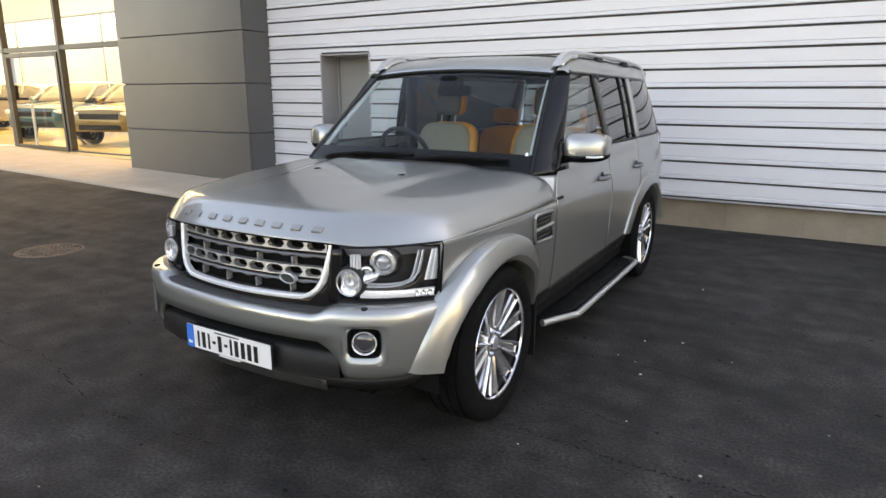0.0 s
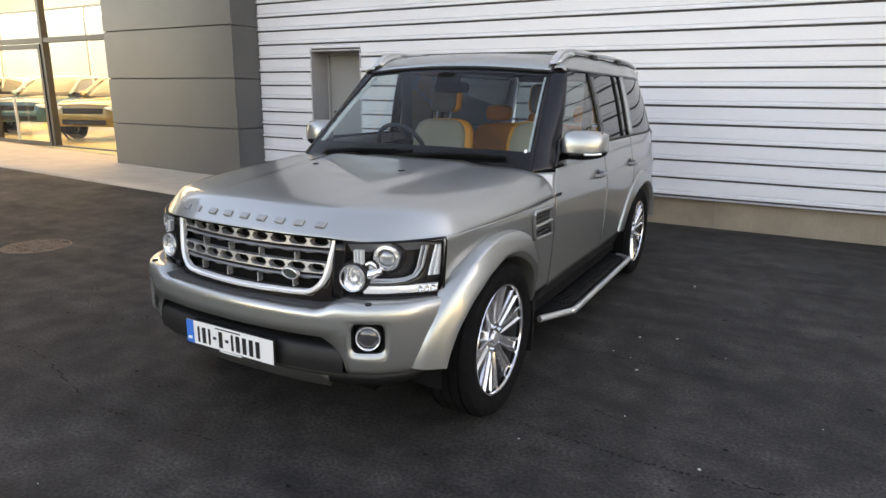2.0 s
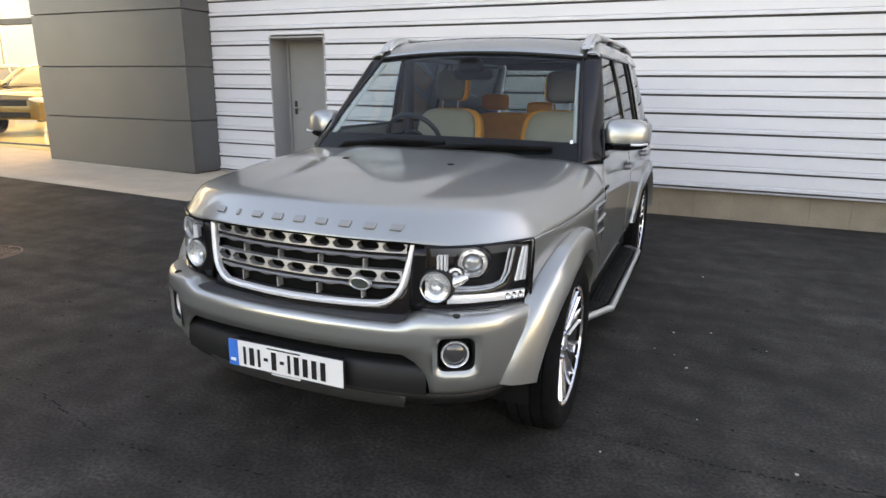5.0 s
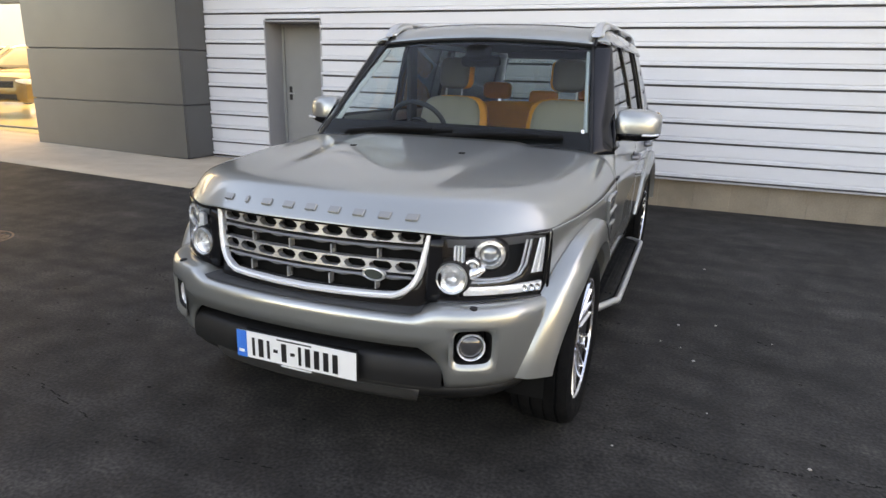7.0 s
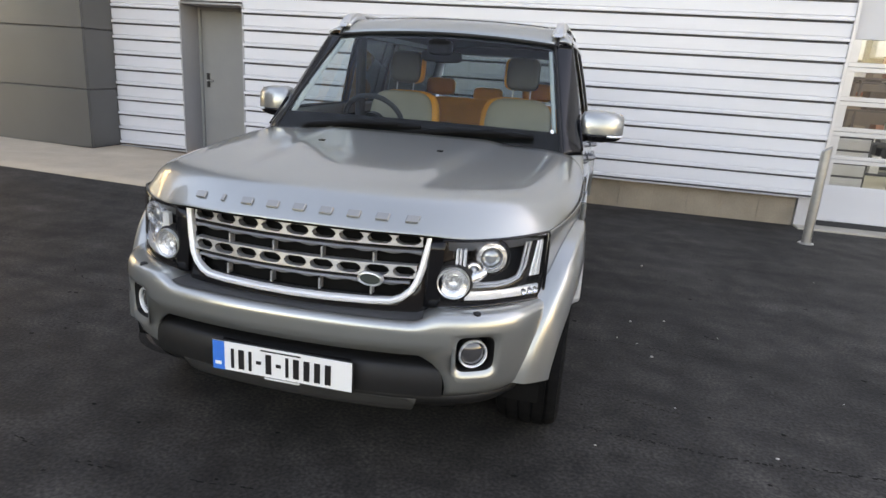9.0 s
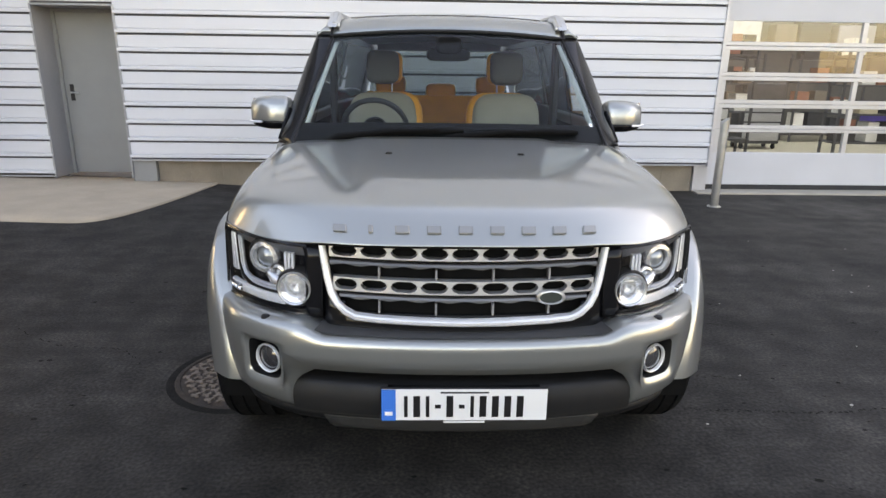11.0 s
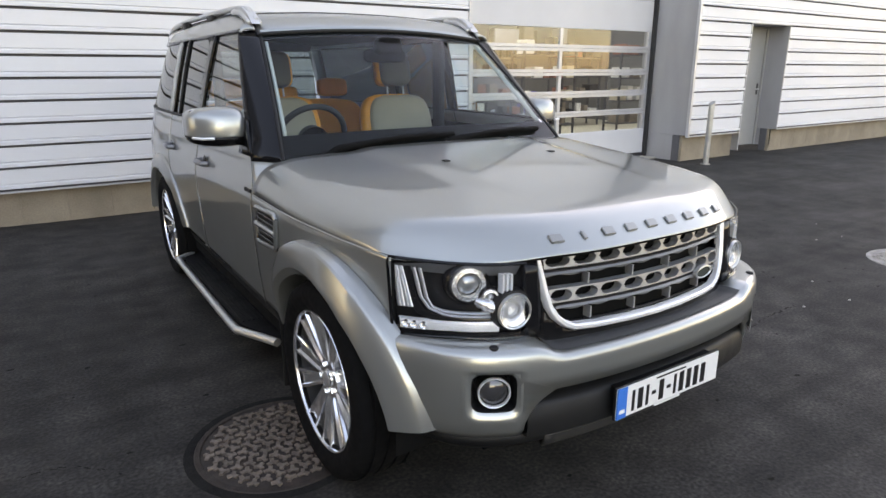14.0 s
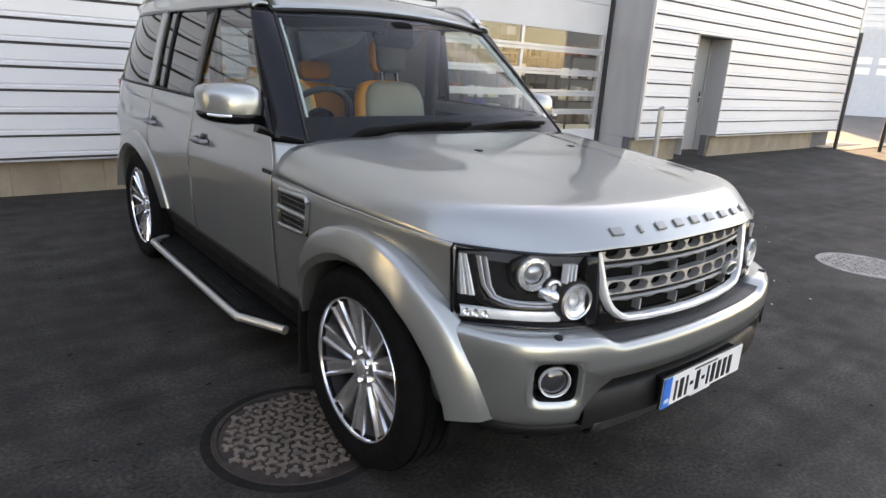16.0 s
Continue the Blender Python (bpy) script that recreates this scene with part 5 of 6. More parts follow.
LX = span(0.505, 0.827, 20)
for s in (1, -1):
    def lamp(x, v, d=0.0):
        z = lamp_low(x) + (lamp_top(x) - lamp_low(x)) * v
        k = 0.24 * (x - 0.455) / 0.37
        return (s * (x - d * k * 1.5), lamp_y(x) + d - 0.10 * (0.80 - z), z)

    def at_lamp(x, z, d=0.0):
        return Vector((s * (x - d * 0.36 * (x - 0.455) / 0.37), lamp_y(x) + d - 0.10 * (0.80 - z), z))

    def band(x_of, z_of, width, d, n=24, name="", mat=None, lab="", own=None, depth=0.012):
        """A strip along a path on the lamp's face."""
        b = bmesh.new()
        loop = []
        pts = [(x_of(t), z_of(t)) for t in span(0, 1, n)]
        for i, (x, z) in enumerate(pts):
            q0, q1 = pts[max(0, i - 1)], pts[min(n, i + 1)]
            e = Vector((q1[0] - q0[0], q1[1] - q0[1]))
            e.normalize()
            w = width(i / n) if callable(width) else width
            loop.append([b.verts.new(at_lamp(x + -e.y * o, z + e.x * o, dd)) for o, dd in ((-w, d + depth), (-w * 0.9, d), (0, d - 0.003), (w * 0.9, d), (w, d + depth))])
        for A, B in zip(loop, loop[1:]):
            for i in range(4):
                b.faces.new((A[i], A[i + 1], B[i + 1], B[i]))
        bmesh.ops.recalc_face_normals(b, faces=b.faces)
        return part(name, b, mat, own, lab, 40)
    lampo = part("headlamp", sheet(lambda x, v: lamp(x, v, 0.075), span(0.50, 0.826, 16), span(0, 1, 6), away=(0, 0.5, 0.8)), LAMPHOUSE, car, "clear headlamp with chrome projector and round lamp", 50)
    part("lamp_rim", tube([at_lamp(x, lamp_low(x) + 0.003, 0.004) for x in span(0.50, 0.825, 16)] + [at_lamp(0.829, z, 0.004) for z in span(0.71, 0.92, 8)] + [at_lamp(x, lamp_top(x) - 0.002, 0.004) for x in span(0.825, 0.50, 16)], 0.0055, 6), GLOSSBLACK, lampo, "black lamp rim", 50)
    part("lower_trim", sheet(lambda x, v: tuple(at_lamp(x, lamp_low(x) + 0.018 * v, 0.012)), span(0.50, 0.826, 16), [0, 1], away=(0, 0.5, 0.8)), GLOSSBLACK, lampo, "", 50)
    part("brow", sheet(lambda x, v: tuple(at_lamp(x, lamp_top(x) - 0.044 + 0.040 * v, 0.006 + 0.03 * (1 - v))), span(0.515, 0.822, 16), span(0, 1, 3), away=(0, 0.5, 0.8)), LAMPGREY, lampo, "grey brow over the lamps", 50)
    for shift, nm in ((0.0, "daytime_strip"), (0.012, "daytime_strip")):
        band(lambda t: lerp_table([(0, 0.775), (0.35, 0.764), (0.5, 0.748), (0.62, 0.718), (0.75, 0.68), (1, 0.585)], t) - shift * (1 - smooth01((t - 0.3) / 0.4)), lambda t: lerp_table([(0, 0.905), (0.35, 0.815), (0.5, 0.782), (0.62, 0.766), (0.75, 0.762), (1, 0.763)], t) + shift * 0.8 * smooth01((t - 0.3) / 0.4), 0.0038, 0.016, 30, nm, LAMPCLEAR, "pale daytime running strip", lampo)
    band(lambda t: lerp_table([(0, 0.792), (0.35, 0.782), (0.5, 0.766), (0.62, 0.73), (0.75, 0.69), (1, 0.585)], t), lambda t: lerp_table([(0, 0.905), (0.35, 0.805), (0.5, 0.768), (0.62, 0.750), (0.75, 0.746), (1, 0.746)], t), 0.012, 0.024, 30, "strip_channel", LAMPDARK, "", lampo)
    for k in range(4):
        band(lambda t: 0.807 - 0.010 * t + (0.0105 - 0.007 * k) * (0.65 + 0.5 * t), lambda t: 0.905 - 0.125 * t, lambda t: 0.0028 + 0.0016 * t, 0.018 + 0.003 * (k % 2), 12, "side_reflector", LAMPWHITE if k % 2 else LAMPCLEAR, "pale upright fluted reflector", lampo)
    band(lambda t: 0.808 - 0.225 * t, lambda t: 0.729 + 0.003 * t, 0.0165, 0.016, 16, "indicator", LAMPWHITE, "clear indicator strip", lampo)
    band(lambda t: 0.812 - 0.115 * t, lambda t: 0.729 + 0.002 * t, lambda t: 0.0165 - 0.006 * t, 0.011, 10, "indicator_reflector", LAMPWHITE, "bright reflector", lampo)
    for xq in (0.800, 0.783, 0.764):
        c = at_lamp(xq, 0.730, 0.010)
        part("reflector_cell", lathe([(0.001, 0.0), (0.009, 0.004), (0.011, 0.008), (0.012, 0.0)], look(c, c + Vector((-s * 0.75, 0.66, 0))), 16), CHROME, lampo, smooth=40)
    # projector
    for xq, zq, r, dd, nm, lab in ((0.655, 0.862, 0.053, 0.026, "projector", "chrome ringed projector lamp"), (0.602, 0.822, 0.026, 0.026, "side_lamp", "small chrome side lamp"), (0.543, 0.781, 0.0545, 0.014, "round_lamp", "round bright spot lamp")):
        c = at_lamp(xq, zq, dd)
        face = Vector((s * 0.34 * (1 if nm != "round_lamp" else 0.45), -0.94, 0))
        m = look(c, c - face)
        if nm == "round_lamp":
            ro = part(nm, lathe([(r * 1.00, 0.004), (r * 1.04, 0.012), (r * 1.14, 0.010), (r * 1.22, -0.006), (r * 1.24, -0.03)], m, 40), BLACKPLASTIC, lampo, lab, 40)
            part("lamp_ring", lathe([(r * 0.90, 0.008), (r * 0.92, 0.019), (r * 0.99, 0.022), (r * 1.03, 0.012), (r * 1.04, -0.02)], m, 40), BRIGHT, ro, "", 40)
            part("lamp_bowl", lathe([(0.001, -0.012), (r * 0.28, -0.008), (r * 0.32, 0.002), (r * 0.55, 0.001), (r * 0.62, 0.007), (r * 0.91, 0.014)], m, 18), BOWL, ro, "", 10)
            part("lamp_glass", lathe([(0.001, 0.020), (r * 0.5, 0.0195), (r * 0.91, 0.015)], m, 32), LENS, ro, "", 40, shadow=False)
        else:
            ro = part(nm, lathe([(r * 0.66, 0.004), (r * 0.72, 0.018), (r * 0.97, 0.016), (r * 1.06, 0.0), (r * 1.08, -0.04)], m, 36), BOWL, lampo, lab, 40)
            part("projector_shroud", lathe([(r * 1.09, 0.002), (r * 1.14, 0.008), (r * 1.26, 0.002), (r * 1.34, -0.03)], m, 36), LAMPDARK, ro, "", 40)
            part("projector_lens", lathe([(0.001, 0.016), (r * 0.3, 0.014), (r * 0.55, 0.006), (r * 0.72, -0.006)], m, 30), LAMPGLASS, ro, "", 40)
    part("reflector_bridge", tube([at_lamp(0.640, 0.812, 0.020), at_lamp(0.612, 0.800, 0.012), at_lamp(0.578, 0.782, 0.010)], [0.012, 0.022, 0.014], 10), BOWL, lampo, "bright chrome bridge", 40)
    for xq in (0.548, 0.560, 0.572):
        part("chrome_fin", box(s * xq - 0.0035, s * xq + 0.0035, lamp_y(xq) + 0.008, lamp_y(xq) + 0.03, 0.832, 0.894), LAMPWHITE, lampo, smooth=0)
    for k, (xq, zq) in enumerate(((0.622, 0.800), (0.605, 0.792), (0.588, 0.786))):
        c = at_lamp(xq, zq, 0.024)
        part("reflector_cell", box(c.x - 0.010, c.x + 0.010, c.y, c.y + 0.02, zq - 0.014, zq + 0.016, 0.003), LAMPWHITE, lampo, smooth=0)
    part("lamp_lens", sheet(lambda x, v: lamp(x, v, -0.002), LX, span(0, 1, 8), away=(0, 0.5, 0.8)), LENS, lampo, "clear outer lens", 60, shadow=False)
    part("lamp_inner_trim", sheet(lambda x, v: (s * x, lamp_y(x) + 0.002 - 0.10 * (0.80 - (0.69 + 0.235 * v)), 0.69 + 0.235 * v), span(0.452, 0.507, 4), span(0, 1, 6), away=(0, 0.5, 0.8)), GLOSSBLACK, lampo, "gloss black inner trim", 50, 0.02)

# ---- side details ----
for i, s in enumerate((1, -1)):
    # wing vent
    def on_side(y, z, o):
        return Vector((s * (half_width(y, z) + o), y, z))
    vo = part("wing_vent", sheet(lambda y, z: tuple(on_side(y, z, 0.004)), span(0.335, 0.572, 6), span(0.782, 0.925, 5), away=MID_CAR), BLACKPLASTIC, car, "silver framed wing vent with black mesh", 50)
    fr_ = [(0.330, 0.915), (0.345, 0.932), (0.570, 0.925), (0.582, 0.912), (0.578, 0.79), (0.560, 0.778), (0.362, 0.790), (0.345, 0.805), (0.330, 0.915)]
    part("vent_frame", tube([on_side(y, z, 0.008) for y, z in fr_], 0.010, 8), PAINT, vo, "metallic vent frame", 50)
    part("vent_bar", tube([on_side(y, 0.855, 0.010) for y in span(0.335, 0.578, 4)], 0.012, 8), PAINT, vo, "metallic centre bar", 50)
    for z in (0.81, 0.832, 0.882, 0.904):
        part("vent_slat", tube([on_side(y, z, 0.006) for y in span(0.345, 0.565, 4)], 0.004, 6), GLOSSBLACK, vo, "", 50)
    part("side_badge", box(s * (half_width(0.72, 0.97) - 0.01), s * (half_width(0.72, 0.97) + 0.006), 0.68, 0.765, 0.962, 0.978, 0.002), BLACKPLASTIC, doors[0][i], "small dark badge bar")
    # handles
    for y, ow in ((1.51, doors[0][i]), (2.42, doors[1][i])):
        h = part("door_handle", tube([on_side(y - 0.055, 0.995, 0.0), on_side(y - 0.045, 0.996, 0.030), on_side(y, 0.997, 0.038), on_side(y + 0.085, 0.998, 0.034), on_side(y + 0.10, 0.998, 0.0)], 0.015, 8), LAMPGREY, ow, "dark grey door handle", 50)
        part("handle_cup", lathe([(0.001, 0.002), (0.040, 0.003), (0.044, 0.0)], Matrix.Translation(on_side(y + 0.01, 0.992, 0.001)) @ Matrix.Rotation(radians(90) * s, 4, "Y"), 24), GLOSSBLACK, h, "dark handle cup", 40)
    # running board
    bt = spline([(s * 0.838, 0.735, 0.225), (s * 0.885, 0.86, 0.220), (s * 0.938, 1.00, 0.214), (s * 0.952, 1.07, 0.212), (s * 0.953, 1.6, 0.212), (s * 0.950, 2.40, 0.212), (s * 0.935, 2.49, 0.214), (s * 0.84, 2.55, 0.22)], 5)
    board = part("running_board", add_prism(bmesh.new(), [(0.812, 0.735), (0.918, 1.03), (0.926, 1.09), (0.924, 2.39), (0.905, 2.46), (0.815, 2.52), (0.74, 2.52), (0.74, 0.735)], lambda a, c, d: (s * a, c, 0.232 - d), 0.03), BLACKPLASTIC, car, "black running board with silver edge bar", 30)
    part("edge_bar", tube(bt, 0.021, 10), BRIGHT, board, "silver edge bar", 60)
    for k in range(6):
        xx = 0.775 + 0.026 * k
        part("tread_rib", box(s * xx - 0.005, s * xx + 0.005, 1.06, 2.34, 0.232, 0.238), BLACKPLASTIC, board, smooth=0)
    # mirrors
    body = bmesh.new()
    bmesh.ops.create_uvsphere(body, u_segments=28, v_segments=18, radius=1.0)
    for v in body.verts:
        x, y, z = v.co
        f = lambda q, p: math.copysign(abs(q) ** p, q)
        X, Y, Z = f(x, 0.42), f(y, 0.46), f(z, 0.46)
        flatten = 0.35 if Y > 0 else 1.0
        fall = 0.14 * smooth01((X + 0.2) / 1.2) if Z > 0 else 0.10 * max(0, X)
        lean = 0.030 * max(0, Z - 0.30)
        v.co = (s * (0.970 + 0.116 * X), 0.965 + 0.098 * Y * flatten + 0.085 * max(0, X) + lean, 1.228 + 0.084 * Z * (1 - fall))
    bmesh.ops.recalc_face_normals(body, faces=body.faces)
    low = body.copy()
    bmesh.ops.bisect_plane(body, geom=body.verts[:] + body.edges[:] + body.faces[:], plane_co=(0, 0, 1.186), plane_no=(0, 0, 1), clear_inner=True)
    bmesh.ops.bisect_plane(low, geom=low.verts[:] + low.edges[:] + low.faces[:], plane_co=(0, 0, 1.184), plane_no=(0, 0, 1), clear_outer=True)
    mo = part("door_mirror", body, PAINT, doors[0][i], "metallic door mirror with black base", 60, 0.004)
    part("mirror_base", low, GLOSSBLACK, mo, "black lower shell", 60, 0.004)
    part("mirror_glass", box(s * 0.985 - 0.085, s * 0.985 + 0.085, 0.985, 0.990, 1.170, 1.300, 0.002), CHROME, mo, "mirror glass", smooth=0)
    part("mirror_arm", tube([(s * 0.825, 0.90, 1.160), (s * 0.88, 0.925, 1.163), (s * 0.95, 0.950, 1.172)], [0.044, 0.034, 0.030], 12, flat=0.62), GLOSSBLACK, mo, "black mirror arm", 60)
    part("side_repeater", tube([(s * 1.00, 0.872, 1.182), (s * 1.05, 0.892, 1.182), (s * 1.078, 0.935, 1.184)], 0.006, 8), LAMPWHITE, mo, "clear side repeater", 60)

# wipers
for x0, x1, y0 in ((-0.62, 0.02, 0.0), (-0.08, 0.60, 0.0)):
    def ws_pt(x, v, o):
        p = Vector(screen(x / (0.788 - 0.133 * v), v))
        return p + Vector((0, -0.66, 0.75)) * o
    wip = part("wiper", tube([ws_pt(x0, -0.02, 0.012), ws_pt(x0 + 0.06, 0.02, 0.030), ws_pt((x0 + x1) / 2, 0.065, 0.030), ws_pt(x1 - 0.08, 0.085, 0.024)], [0.018, 0.016, 0.012, 0.010], 8), UNDER, car, "black wiper arm with blade", 50)
    part("wiper_blade", tube([ws_pt(x, 0.055 + 0.035 * t, 0.016) for t, x in ((q, x0 + 0.10 + (x1 - x0 - 0.06) * q) for q in span(0, 1, 8))], 0.012, 6), UNDER, wip, "", 50)
    part("wiper_pivot", lathe([(0.001, 0.025), (0.016, 0.022), (0.020, 0.0), (0.020, -0.03)], Matrix.Translation(ws_pt(x0, -0.02, 0.006)), 16), BLACKPLASTIC, wip, "", 50)
part("scuttle", sheet(lambda u, v: (u * 0.77, 0.49 + 0.07 * u * u + 0.07 * v, 1.100 + 0.012 * v), span(-1, 1, 20), [0, 1], away=(0, 0.5, 0.5)), BLACKPLASTIC, car, "black scuttle panel", 50, 0.01)

# ---- inside the car ----
part("dashboard", sheet(lambda x, k: (x, (0.62, 0.80, 1.00, 1.10, 1.12, 1.10)[int(k)] + 0.05 * x * x, (1.03, 1.060, 1.065, 1.04, 0.98, 0.75)[int(k)] + (0.035 * math.exp(-((x + 0.38) / 0.16) ** 2) if k in (1, 2, 3) else 0)), span(-0.76, 0.76, 30), [0, 1, 2, 3, 4, 5], away=(0, 0.7, 0.7)), DASH, car, "dark dashboard", 50)
wm = look((-0.425, 1.21, 1.125), (-0.425, 0.60, 0.80))
ring = [wm @ Vector((0.188 * math.cos(a), 0.188 * math.sin(a), 0)) for a in span(0, 2 * math.pi, 40)]
steer = part("steering_wheel", tube(ring, 0.016, 10, caps=False), DASH, car, "dark leather steering wheel", 60)
part("wheel_boss", lathe([(0.001, 0.02), (0.07, 0.015), (0.085, -0.03)], wm, 24), DASH, steer, "", 50)
for a in (0, 180, 270):
    part("wheel_spoke", tube([wm @ Vector((0.06 * math.cos(radians(a)), 0.06 * math.sin(radians(a)), -0.01)), wm @ Vector((0.185 * math.cos(radians(a)), 0.185 * math.sin(radians(a)), 0))], 0.016, 6), DASH, steer, "", 50)


def cushion(cx, cy, cz, sx, sy, sz, tilt, p=0.45, seg=20):
    """A padded block with soft corners."""
    b = bmesh.new()
    bmesh.ops.create_uvsphere(b, u_segments=seg, v_segments=seg // 2 + 4, radius=1.0)
    f = lambda q: math.copysign(abs(q) ** p, q)
    for v in b.verts:
        v.co = (f(v.co.x) * sx, f(v.co.y) * sy, f(v.co.z) * sz)
    b.transform(Matrix.Translation((cx, cy, cz)) @ Matrix.Rotation(radians(tilt), 4, "X"))
    bmesh.ops.recalc_face_normals(b, faces=b.faces)
    return b


for s in (1, -1):
    seat = part("front_seat", cushion(s * 0.415, 1.71, 0.995, 0.232, 0.058, 0.325, -14), CREAM, car, "cream leather front seat with tan edges", 60)
    part("seat_back_shell", cushion(s * 0.388, 1.747, 0.995, 0.245, 0.058, 0.330, -14), TANLEATHER, seat, "tan leather bolster and back", 60)
    part("seat_cushion", cushion(s * 0.405, 1.42, 0.70, 0.25, 0.25, 0.08, 6), CREAM, seat, "", 60)
    part("headrest", cushion(s * 0.415, 1.825, 1.475, 0.112, 0.048, 0.108, -10), HEADREST, seat, "taupe headrest darkened for the cabin's shade", 60)
    part("headrest_back", cushion(s * 0.397, 1.848, 1.472, 0.112, 0.042, 0.106, -10), TANLEATHER, seat, "tan headrest back", 60)
    for q in (-0.06, 0.06):
        part("headrest_post", tube([(s * 0.415 + q, 1.79, 1.27), (s * 0.415 + q, 1.815, 1.39)], 0.006, 8), GRILLEGREY, seat)
    part("pillar_trim", sheet(lambda u, v: tuple(Vector(screen(s * (0.974 - 0.015 * u), 0.145 + 0.80 * v)) + Vector((-s * 0.006 * u, 0.010 + 0.03 * u, -0.008))), span(0, 1, 3), span(0, 1, 10), away=(0, 0, 1)), PALETRIM, car, "pale pillar trim", 60, 0.01)
    part("centre_pillar_trim", box(s * 0.74 - 0.02, s * 0.74 + 0.02, 1.72, 1.83, 0.9, 1.66, 0.01), DASH, car, "", smooth=0)
rear = part("rear_seat", cushion(0, 2.80, 0.96, 0.66, 0.06, 0.30, -14, 0.35, 28), TANLEATHER, car, "orange tan leather rear bench", 60)
part("bench_cushion", cushion(0, 2.45, 0.68, 0.66, 0.26, 0.08, 4, 0.35, 28), TANLEATHER, rear, "", 60)
for x in (-0.42, 0.0, 0.42):
    part("headrest", cushion(x, 2.88, 1.29 + (0.05 if x else -0.01), 0.125, 0.04, 0.07, -8), TANLEATHER, rear, "tan headrest", 60)
part("headlining", sheet(lambda u, v: (u * 0.64, 1.24 + 2.5 * v, 1.652 + 0.04 * (1 - u * u) + 0.03 * smooth01(v * 4)), span(-1, 1, 10), span(0, 1, 10), away=(0, 2, 5)), LINING, car, "headlining with the cabin's shade in its colour", 60)
part("cabin_floor", box(-0.80, 0.80, 0.9, 3.8, 0.50, 0.56), DASH, car, smooth=0)
mirr = part("inside_mirror", cushion(0.0, 1.16, 1.545, 0.125, 0.022, 0.036, 0, 0.5), UNDER, car, "black interior mirror and sensor pod", 60)
part("sensor_pod", cushion(0.0, 1.12, 1.595, 0.075, 0.05, 0.045, 0, 0.6), UNDER, mirr, "", 60)

# ---- the showroom beside the white wall ----
PX0, PX1, PY = -9.0, -5.80, 4.70
core = part("wall_west", add_box(box(PX0 + 0.03, PX1 - 0.03, PY + 0.035, PY + 0.9, 0.0, TOP), PX0 + 0.03, PX0 + 0.4, PY + 0.5, 11.5, 0.0, TOP), WALL_CORE, smooth=0)
tagged(core, "block clad in dark grey metal panels", "wall", kind="structure")
PANEL_Z = [0.14, 0.925, 1.712, 2.515, 3.31, 4.1, 4.9, 5.7, 6.5, 7.3, 8.1, 8.9, 9.5]
panel_jobs = []
for a, b in zip(PANEL_Z, PANEL_Z[1:]):
    panel_jobs.append((PX0, PX1, PY, PY + 0.035, a + 0.009, b - 0.009))
    panel_jobs.append((PX1 - 0.033, PX1 + 0.002, PY + 0.04, WALL_Y + 0.03, a + 0.009, b - 0.009))

# glazed front
FY = 5.45
# tile colour yellowed to carry the sun's glow
SHOWFLOOR = material("sun_yellow_tiles", (0.72, 0.58, 0.28), 0.2, vary=0.05, scale=2)
WARMWALL = material("showroom_wall", (0.72, 0.66, 0.52), 0.7, vary=0.04)
zf = 0.29
front = holder("glazed_front", (-12, FY, zf), label="tall glazed showroom front in dark slim frames", category="glazing")
for x in (-9.06, -12.25, -14.6, -17.4, -20.2):
    under("mullion", box(x - 0.05, x + 0.05, FY - 0.04, FY + 0.10, zf - 0.2, 6.0, 0.004), FRAMEDARK, front)
for z, h in ((2.53, 0.05), (5.0, 0.05)):
    for a, b in ((-12.20, -9.11), (-14.55, -12.30), (-17.35, -14.65), (-20.15, -17.45)):
        under("transom", box(a, b, FY - 0.03, FY + 0.08, z - h, z + h, 0.004), FRAMEDARK, front)
for a, b in ((-12.20, -9.11), (-14.55, -12.30), (-17.35, -14.65), (-20.15, -17.45)):
    for z0, z1 in ((zf, 2.48), (2.58, 4.95), (5.05, 6.0)):
        under("pane", pane(a, b, FY + 0.025, z0, z1), PANE, front, shadow=False)
    under("base_rail", box(a, b, FY - 0.03, FY + 0.08, zf - 0.15, zf + 0.03, 0.004), FRAMEDARK if a > -15 and a < -12 else ALU, front)
# door leaf in the glazing
leaf = holder("glass_door", (-13.2, FY, zf), label="dark framed glass entrance door, closed", category="door")
under("leaf_frame", add_box(add_box(add_box(box(-14.5, -14.42, FY - 0.06, FY - 0.01, zf, 2.45, 0.004), -12.40, -12.31, FY - 0.06, FY - 0.01, zf, 2.45, 0.004), -14.42, -12.40, FY - 0.06, FY - 0.01, 2.36, 2.45, 0.004), -14.42, -12.40, FY - 0.06, FY - 0.01, zf, zf + 0.1, 0.004), FRAMEDARK, leaf)
under("pull_handle", tube([(-13.5, FY - 0.10, zf + 0.1), (-13.5, FY - 0.10, 1.30)], 0.03, 10), STEELPOST, leaf, "upright steel pull handle", smooth=40)
# inside
for nm, q, mt, lb in (("floor_showroom", (-45, -9.0, 5.4, 12, -0.1, zf), SHOWFLOOR, "polished showroom floor with the sun's yellow glow in its colour"),
                      ("ceiling_showroom", (-45, -9.0, 5.6, 12, 6.0, 6.3), WARMWALL, "pale showroom ceiling"),
                      ("wall_showroom_east", (-9.0, -8.7, 5.62, 12, 0.0, 6.3), WARMWALL, "pale showroom wall"),
                      ("wall_showroom_west", (-45.2, -45, 5.4, 12, 0.0, 6.3), WARMWALL, "pale showroom wall"),
                      ("wall_showroom_low", (-45, -20.25, 5.4, 5.6, 0.0, 6.3), GREYPANEL, "dark grey wall beside the glazing")):
    tagged(part(nm, box(*q), mt, smooth=0), lb, nm.split("_")[0], kind="structure")
